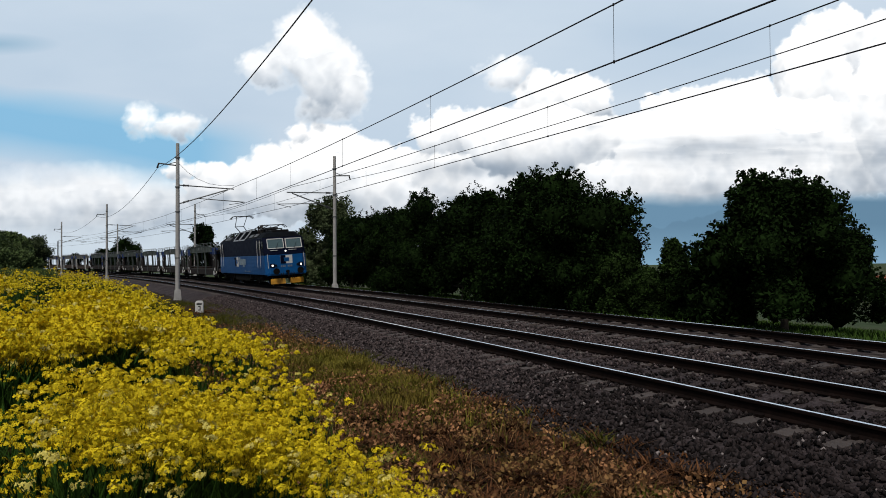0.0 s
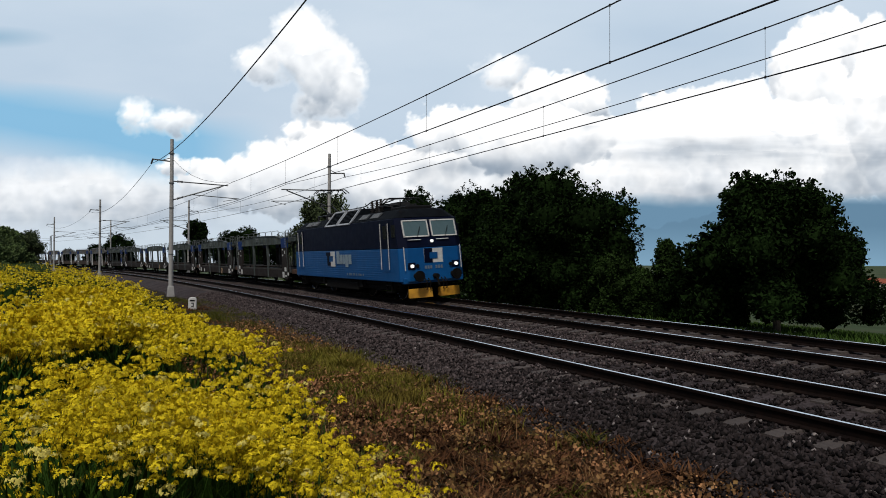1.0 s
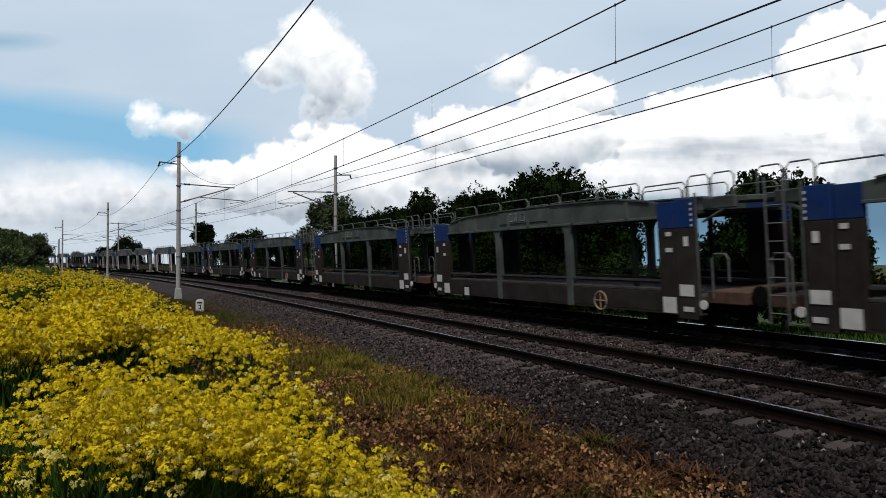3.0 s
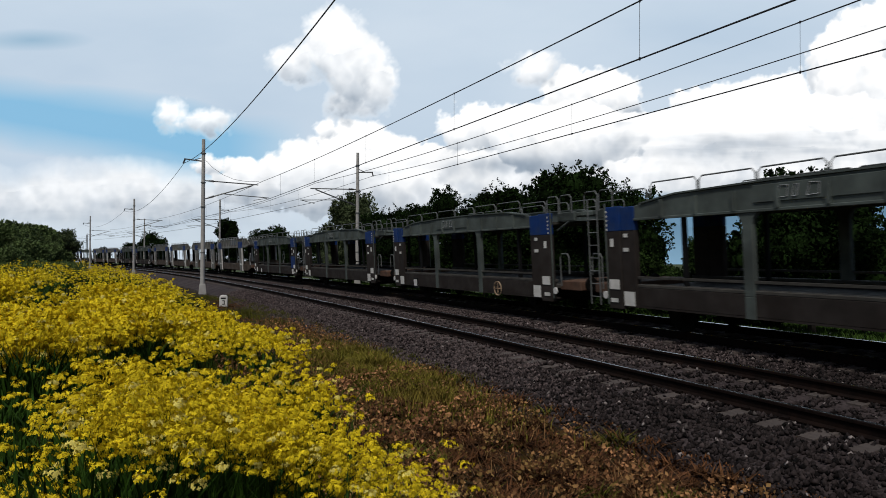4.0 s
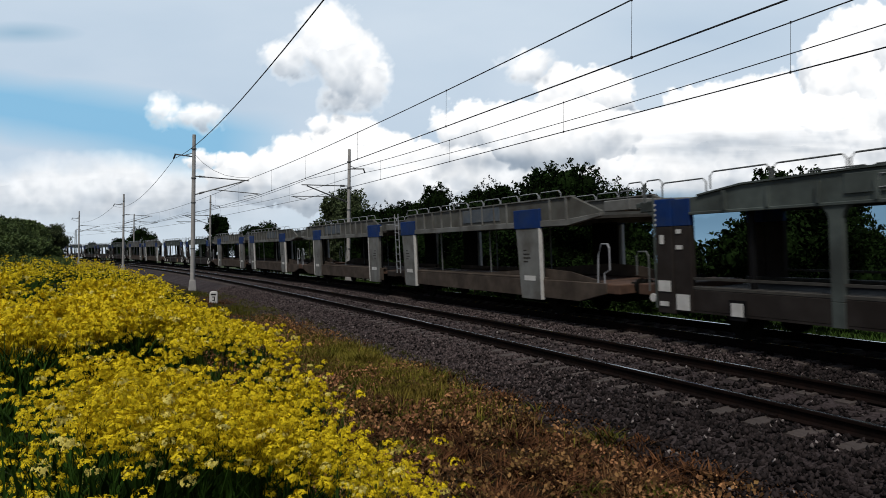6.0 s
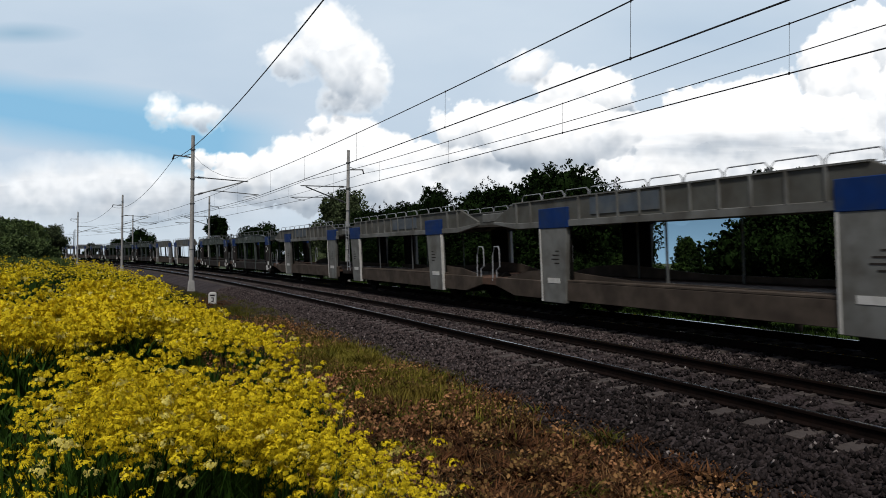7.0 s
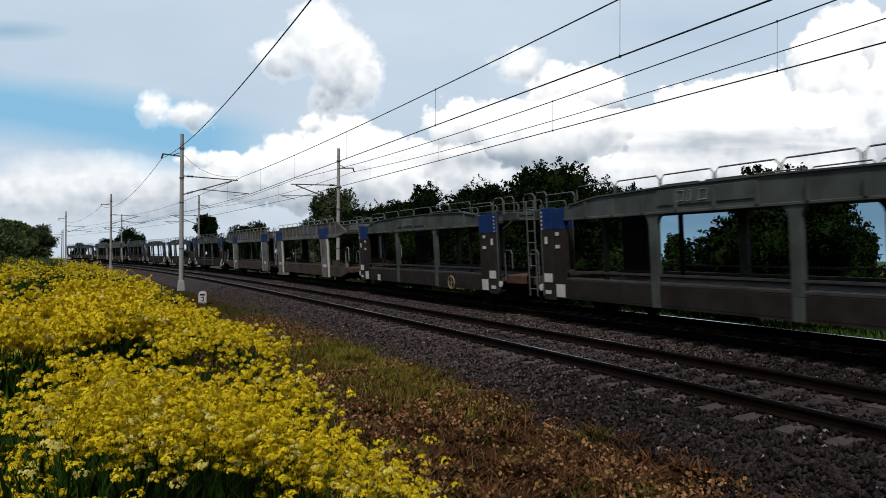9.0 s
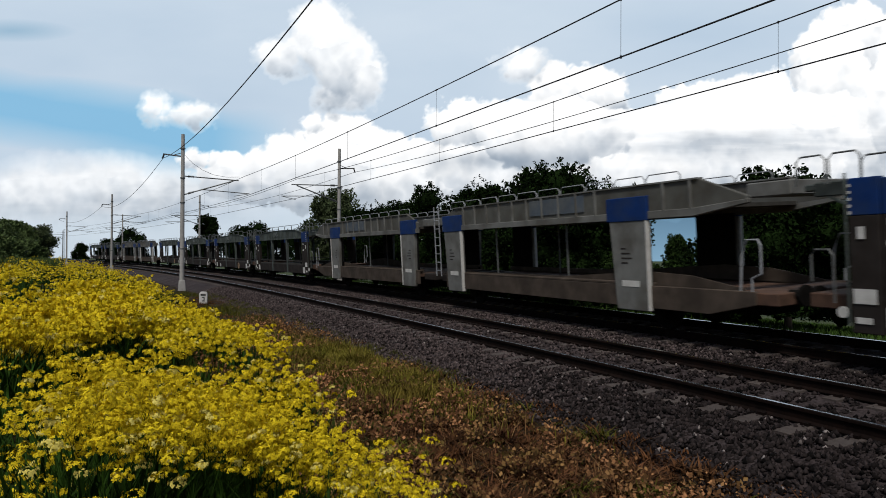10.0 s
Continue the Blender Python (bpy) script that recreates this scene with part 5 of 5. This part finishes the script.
def deck_wagon(d):
    """Pale grey car-carrier unit: broad blue-topped posts, the outer end overhanging. d: +1 when the outer end leads."""
    thing = new("car_carrier_wagon")
    L, W = 6.1, 1.46
    posts = ((L - 2.2, L - 3.5), (-L + 1.3, -L))
    for y in (-1, 1):
        def bx(x0, x1, z0, z1, t=0.10, proud=0.0):
            yo = y * (W + proud)
            a, b = sorted((d * x0, d * x1))
            return (a, b, min(yo, yo - y * t), max(yo, yo - y * t), z0, z1)

        def outline(pts, t=0.10, proud=0.0):
            yo = y * (W + proud)
            return [(d * a, b) for a, b in pts], "y", min(yo, yo - y * t), max(yo, yo - y * t)
        part("side_sill", Build().prism(*outline([(-L, 0.58), (L - 0.6, 0.55), (L + 0.5, 0.80), (L + 0.5, 1.06), (-L, 1.06)])).box(*bx(-L, L - 2.2, 1.06, 1.12, 0.2)), M_SILL, thing, "brown-grey steel side sill", 0.012)
        part("deck_edge", Build().prism(*outline([(-L, 1.14), (-3, 1.14), (0.5, 1.16), (3.6, 1.36), (L - 1.2, 1.30), (L + 0.1, 1.08), (L + 0.1, 1.0), (-L, 1.0)], 0.04, -0.2)), M_SILL, thing)
        part("roof_beam", Build().prism(*outline([(-L - 0.1, 2.70), (L - 0.9, 2.70), (L + 0.4, 2.80), (L + 0.4, 2.88), (L - 0.75, 3.31), (-L + 0.75, 3.31), (-L - 0.1, 2.95)])), M_CARWEB, thing, "pale grey riveted roof beam", 0.012)
        part("beam_flange", Build().prism(*outline([(-L - 0.1, 2.55), (L - 0.9, 2.55), (L + 0.42, 2.74), (L + 0.42, 2.82), (L - 0.9, 2.72), (-L - 0.1, 2.72)], 0.14, 0.04)), M_CARPALE, thing, "paler lower band of the roof beam", 0.01)
        part("beam_cap", Build().box(*bx(-L + 0.75, L - 0.75, 3.30, 3.335, 0.18, 0.035)), M_CARPALE, thing)
        part("name_plate", Build().box(*bx(-0.7, 1.7, 2.82, 3.24, 0.03, 0.02)), M_CARPLATE, thing, "bluish faded plate on the roof beam")
        for i in range(15):
            x = -L + 0.75 + i * 0.75
            if not any(min(p) - 0.1 < x < max(p) + 0.1 for p in posts):
                part("stiffener", Build().box(*bx(x - 0.025, x + 0.025, 2.72, 3.30, 0.06, 0.05)), M_CARPALE, thing)
        for a, b in posts:
            a, b = max(a, b), min(a, b)
            post = part("broad_post", Build().prism(*outline([(b + 0.24, 0.48), (a, 0.48), (a, 2.53), (b + 0.08, 2.53)], 0.14, 0.06)), M_CARPALE, thing, "broad pale grey post with small markings", 0.015)
            # added black sheet on the inner face paints in the wagon's inside shade
            part("post_lining", Build().box(*bx(b + 0.06, a - 0.06, 0.98, 2.60, 0.03, -0.085)), M_UNDER, post, "dark sheet standing in for the shaded inside of the post")
            part("post_cap", Build().box(*bx(b, a + 0.04, 2.52, 3.07, 0.16, 0.075)), M_CARBLUE, post, "bright blue panel at the post's top", 0.012)
            part("post_edge", Build().box(*bx(a - 0.02, a + 0.02, 0.50, 2.52, 0.10, 0.085)), M_WHITE, post, "pale edge strip")
            part("placard", Build().box(*bx(a - 0.28, a - 0.85, 1.02, 1.16, 0.01, 0.068)), M_WHITE, post, "white placard")
            mk = Build()
            for i in range(4):
                mk.box(*bx(b + 0.45, b + 0.45 + (0.22, 0.35, 0.3, 0.16)[i], 1.55 + i * 0.11, 1.58 + i * 0.11, 0.006, 0.066))
            part("marking_strip", mk, M_CARBROWN, post, "small dark markings as bars")
        hoops(thing, M_GRILLE, *sorted((d * (-L + 0.5), d * (L - 1.2))), y * (W - 0.02), 3.32, 1.05, 0.19, 0.014)
        for q in (-3.0, 0.6):
            part("deck_rod", Build().tube([(q, y * 1.2, 0.9), (q, y * 1.2, 2.72)], 0.03, 5), M_GALV, thing)
    part("upper_deck", Build().box(*sorted((-d * L, d * (L - 0.6))), -W + 0.1, W - 0.1, 2.70, 2.78), M_DECK, thing, "grey steel upper deck")
    part("lower_deck", Build().box(-L, L, -W + 0.1, W - 0.1, 0.86, 0.96), M_CARRUST, thing, "rusty worn lower deck")
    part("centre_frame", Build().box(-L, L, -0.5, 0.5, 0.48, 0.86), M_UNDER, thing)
    part("end_platform", Build().box(*sorted((d * L, d * (L + 0.95))), -1.42, 1.42, 0.80, 1.04), M_CARRUST, thing, "rusty end platform", 0.02)
    part("inner_platform", Build().box(*sorted((-d * L, -d * (L + 0.9))), -1.2, 1.2, 0.74, 0.98), M_CARBROWN, thing, "", 0.02)
    part("bridge_plate", Build().box(*sorted((d * (L + 0.1), d * (L + 1.05))), -1.1, 1.1, 2.84, 3.12), M_CARPALE, thing, "pale bridge plate between the wagons", 0.02)
    part("inner_bridge_plate", Build().box(*sorted((-d * L, -d * (L + 1.05))), -1.15, 1.15, 2.78, 3.06), M_CARPALE, thing, "pale bridge plate between the units", 0.02)
    for y in (-0.875, 0.875):
        part("buffer", Build().disc((d * (L + 0.95), y, 0.98), "x", 0.10, 0.3, 10).disc((d * (L + 1.1), y, 0.98), "x", 0.2, 0.06, 14), M_UNDER, thing)
    for y in (-1, 1):
        x = d * (L + 0.45)
        part("end_handrail", Build().tube([(x - 0.32, y * (W - 0.05), 0.95), (x - 0.26, y * (W - 0.05), 1.75), (x - 0.14, y * (W - 0.05), 2.04), (x + 0.1, y * (W - 0.05), 2.04), (x + 0.16, y * (W - 0.05), 1.94), (x + 0.16, y * (W - 0.05), 1.4), (x - 0.05, y * (W - 0.05), 1.3), (x - 0.05, y * (W - 0.05), 0.95)], 0.022, 6), M_GRILLE, thing, "bent pale handrail")
    if d > 0:
        part("ladder", ladder(-(L + 0.62), -W + 0.02, 0.95, 3.45), M_GRILLE, thing, "pale steel ladder to the upper deck")
    running_gear(thing, (d * (L - 2.4), -d * (L - 1.1)))
    return tagged(thing, "empty pale grey car carrier wagon with broad blue-topped posts", "wagon", group="freight train")


# ---- put the place together ----
track(0.0, 0.0, "nearer railway track with polished rails on concrete sleepers")
track(SPACING, LIFT, "farther railway track carrying the freight train")
for s, off in NEAR_MASTS:
    mast(s, off, 1)
for i, (s, off) in enumerate(FAR_MASTS):
    mast(s, off, -1, i == 4)

wire("jumper_wire", [on_line(45.7, -3.3 + d) + (WIRE_Z + 1.15 + q,) for d, q in ((0.2, 1.35), (0.7, 0.85), (1.3, 0.45), (2.0, 0.18), (2.8, 0.08), (3.6, 0.14))], 0.012, "slack jumper wire from mast to messenger wire")
overhead(NEAR_MASTS, 0.0, 0.0, 0.58, -1.15, 2.25, 0.33)
overhead(FAR_MASTS, SPACING, LIFT, 0.25, 1.15, 1.95, 0.48)

# white distance stone
kx, ky = on_line(33.1, -3.93)
stone = new("distance_stone")
stone.matrix_basis = pose(kx, ky, float(ground_z([kx], [ky])[0]), 0, 0, 14)
part("stone", Build().prism([(-0.18, -0.1), (0.18, -0.1), (0.18, 0.46), (0.12, 0.55), (-0.12, 0.55), (-0.18, 0.46)], "y", -0.09, 0.09), M_WHITE, stone, "", 0.02)
part("numeral", Build().box(-0.11, 0.11, -0.097, -0.09, 0.37, 0.44).box(-0.05, 0.06, -0.097, -0.09, 0.27, 0.31).box(0.02, 0.06, -0.097, -0.09, 0.13, 0.29).box(-0.05, 0.06, -0.097, -0.09, 0.11, 0.15), M_BLACK, stone, "black figures as bars")
tagged(stone, "small white painted distance stone with black figures", "distance marker")

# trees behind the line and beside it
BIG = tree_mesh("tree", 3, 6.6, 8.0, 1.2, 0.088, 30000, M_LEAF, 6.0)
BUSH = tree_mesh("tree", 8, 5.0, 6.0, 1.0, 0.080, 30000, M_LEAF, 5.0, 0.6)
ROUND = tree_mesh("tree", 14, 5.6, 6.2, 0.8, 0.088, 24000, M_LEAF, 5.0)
TALL = tree_mesh("tree", 21, 8.6, 8.5, 1.6, 0.13, 12000, M_LEAFGREY, 7.0)
GREY = tree_mesh("tree", 39, 5.2, 7.0, 0.7, 0.12, 12000, M_LEAFVERGE, 6.0)
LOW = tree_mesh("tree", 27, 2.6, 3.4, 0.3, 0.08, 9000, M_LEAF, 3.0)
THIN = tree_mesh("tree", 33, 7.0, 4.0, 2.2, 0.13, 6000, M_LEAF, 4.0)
FRESH = tree_mesh("tree", 51, 2.6, 3.2, 0.3, 0.07, 11000, M_LEAFBRIGHT, 3.0)
VERGE = tree_mesh("tree", 57, 2.6, 4.2, 0.2, 0.13, 6000, M_LEAFVERGE, 3.6)
SAPLING = tree_mesh("tree", 61, 4.4, 2.4, 0.6, 0.07, 5000, M_LEAFBRIGHT, 2.2)
DARK = "dense dark green deciduous tree beside the railway"


def tree_at(px, depth, meshes, label=DARK, category="tree", turn=0, size=1.0):
    """px: across, as a share of the depth."""
    tree(px * depth, depth, meshes, label, category, turn, size)


tree_at(0.502, 22.5, BUSH, "rounded dark green tree with bare lower trunk in grass", turn=20, size=0.99)
tree_at(0.578, 24.0, BUSH, "rounded dark green tree with bare lower trunk in grass", turn=200, size=0.70)
tree_at(0.425, 24.5, LOW, "low dark green shrub in trackside grass", "shrub", 80, 1.35)
tree_at(0.187, 31, BIG, turn=-20, size=0.97)
tree_at(0.145, 33, ROUND, turn=70, size=1.12)
tree_at(0.208, 30, ROUND, turn=170, size=0.74)
tree_at(0.075, 37.5, ROUND, turn=150, size=1.08)
tree_at(0.03, 41, ROUND, turn=250, size=1.10)
tree_at(-0.015, 44.5, BIG, turn=100, size=0.98)
tree_at(-0.06, 49, ROUND, turn=20, size=1.08)
tree_at(-0.095, 55, ROUND, turn=200, size=1.10)
tree_at(-0.135, 60, ROUND, turn=300, size=1.12)
tree_at(-0.165, 66, TALL, "tall grey-green tree with an airy crown", turn=0)
tree_at(-0.20, 76, BIG, turn=140, size=0.9)
tree_at(-0.265, 95, BIG, turn=60, size=1.05)
tree_at(-0.30, 105, ROUND, turn=10, size=1.25)
tree_at(-0.352, 118, THIN, "slim sparse dark tree", turn=30, size=1.35)
tree_at(-0.366, 128, ROUND, turn=90, size=1.0)
tree_at(-0.468, 170, BIG, turn=0, size=1.35)
tree_at(-0.50, 185, ROUND, turn=40, size=1.2)
tree_at(-0.54, 200, ROUND, turn=80, size=1.0)
tree_at(-0.60, 92, TALL, "grey-green trees on the near verge", turn=10, size=0.6)
tree_at(-0.645, 80, GREY, "grey-green trees on the near verge", turn=190, size=0.95)
tree_at(-0.67, 72, GREY, "grey-green trees on the near verge", turn=90, size=0.9)
tree_at(-0.70, 70, GREY, "grey-green trees on the near verge", turn=50, size=0.95)
for q, dpt, sz, tn in ((0.365, 26, 0.75, 120), (0.30, 30, 0.75, 60), (0.16, 31.5, 0.9, 250)):
    tree_at(q, dpt, LOW, "low dark green shrub in trackside grass", "shrub", tn, sz)
for q, dpt, sz, tn in ((0.262, 28.5, 0.95, 10), (0.29, 28, 0.75, 80)):
    tree_at(q, dpt, FRESH, "fresh green shrub at the foot of the dark trees", "shrub", tn, sz)
tree_at(0.338, 28.5, SAPLING, "slender grey-green sapling between the trees", turn=40, size=0.78)
for q, dpt, sz in ((-0.655, 62, 1.0), (-0.62, 68, 0.9), (-0.68, 50, 0.7)):
    tree_at(q, dpt, VERGE, "low grey-green shrub behind the flower bank", "shrub", q * 500, sz)


def house(x, y, w, d, h, turn):
    thing = new("house")
    thing.matrix_basis = pose(x, y, float(ground_z([x], [y])[0]) - 0.3, 0, 0, turn)
    part("wall", Build().box(-w / 2, w / 2, -d / 2, d / 2, 0, h), M_PLASTER, thing, "cream plaster walls")
    part("roof", Build().prism([(-d / 2 - 0.4, h), (d / 2 + 0.4, h), (0, h + d * 0.28)], "x", -w / 2 - 0.4, w / 2 + 0.4), M_TILE, thing, "red tiled gable roof")
    for i in range(3):
        part("window", Build().box(-w / 2 + 1.2 + i * w / 3.2, -w / 2 + 2.3 + i * w / 3.2, -d / 2 - 0.05, -d / 2 + 0.05, 1.1, 2.4), M_WINDOW, thing)
    tagged(thing, "distant cream house with a red tiled roof", "house", group="village houses")


house(168, 262, 10, 7, 3.2, 20)
house(180, 270, 9, 7, 3.0, -15)

verge_grass()
flower_field()

# ---- the train's vehicles, by their distance behind the locomotive's tail ----
loco = locomotive()
LADDER_REAR, LADDER_NONE = open_wagon(-1, True, True, False), open_wagon(0, True, True, True)
LEADING, TRAILING = deck_wagon(1), deck_wagon(-1)
STARTS = [(1.5, "a"), (15.75, "b"), (29.92, "a"), (44.22, "b"), (58.66, "a"), (72.9, "b"), (87.0, "c"), (101.65, "d"), (115.7, "c"), (130.1, "d"), (144.5, "a"), (158.75, "b"),
          (172.9, "c"), (187.4, "d"), (201.7, "a"), (215.9, "b"), (230.2, "a"), (244.4, "b"), (258.9, "c"), (273.5, "d"), (287.9, "a"), (302.1, "b")]
KINDS = {"a": (LADDER_REAR, 5.92), "b": (LADDER_NONE, 5.92), "c": (LEADING, 6.1), "d": (TRAILING, 6.1)}
vehicles, used = [(loco, -7.15)], set()
for start, k in STARTS:
    ob, half = KINDS[k]
    if k in used:
        ob = copy_thing(ob, Matrix.Identity(4))
    used.add(k)
    if start == 15.75:
        board = part("sill_board", Build().box(-3.98, -3.58, -1.475, -1.455, 0.50, 0.90), M_BLACK, ob, "black board on the side sill")
        part("white_placard", Build().box(-3.92, -3.64, -1.49, -1.475, 0.58, 0.84), M_WHITE, board, "white placard")
    if start == 72.9:
        # this unit has no brake wheel, and a bright blue patch on its leading post
        for child in [q for q in ob.children if q.name.startswith(("brake_wheel", "wheel_shaft"))]:
            bpy.data.objects.remove(child)
        part("blue_patch", Build().box(4.94, 5.88, -1.512, -1.502, 1.00, 1.78), M_CARBLUE, ob, "bright blue painted patch on the end post")
    vehicles.append((ob, start + half))


def tail(t):
    """Place along the line of the locomotive's tail."""
    return 60.84 - 22.0 * t - 0.05 * t * t


# the train's small unevenness of pace, in metres against tail(), each half second
SWAY = [0, 0, 0, -0.15, -0.05, 0.0, 0.03, 0.03, -0.10, -0.27, 0.02, -0.14, -0.08, 0.0, 0.05, -0.05, -0.03, -0.13, 0.50, 0.70, 0.64]


def motions():
    for ob, back in vehicles:
        walk(ob, [(t * 0.5, at_line(tail(t * 0.5) + SWAY[t] + back, SPACING, LIFT, LEAN)) for t in range(21)])
    walk(backdrop, [(0.0, pose(0, 0, 0)), (5.0, pose(20, 0, 5)), (10.0, pose(40, 0, 10))])


motions()
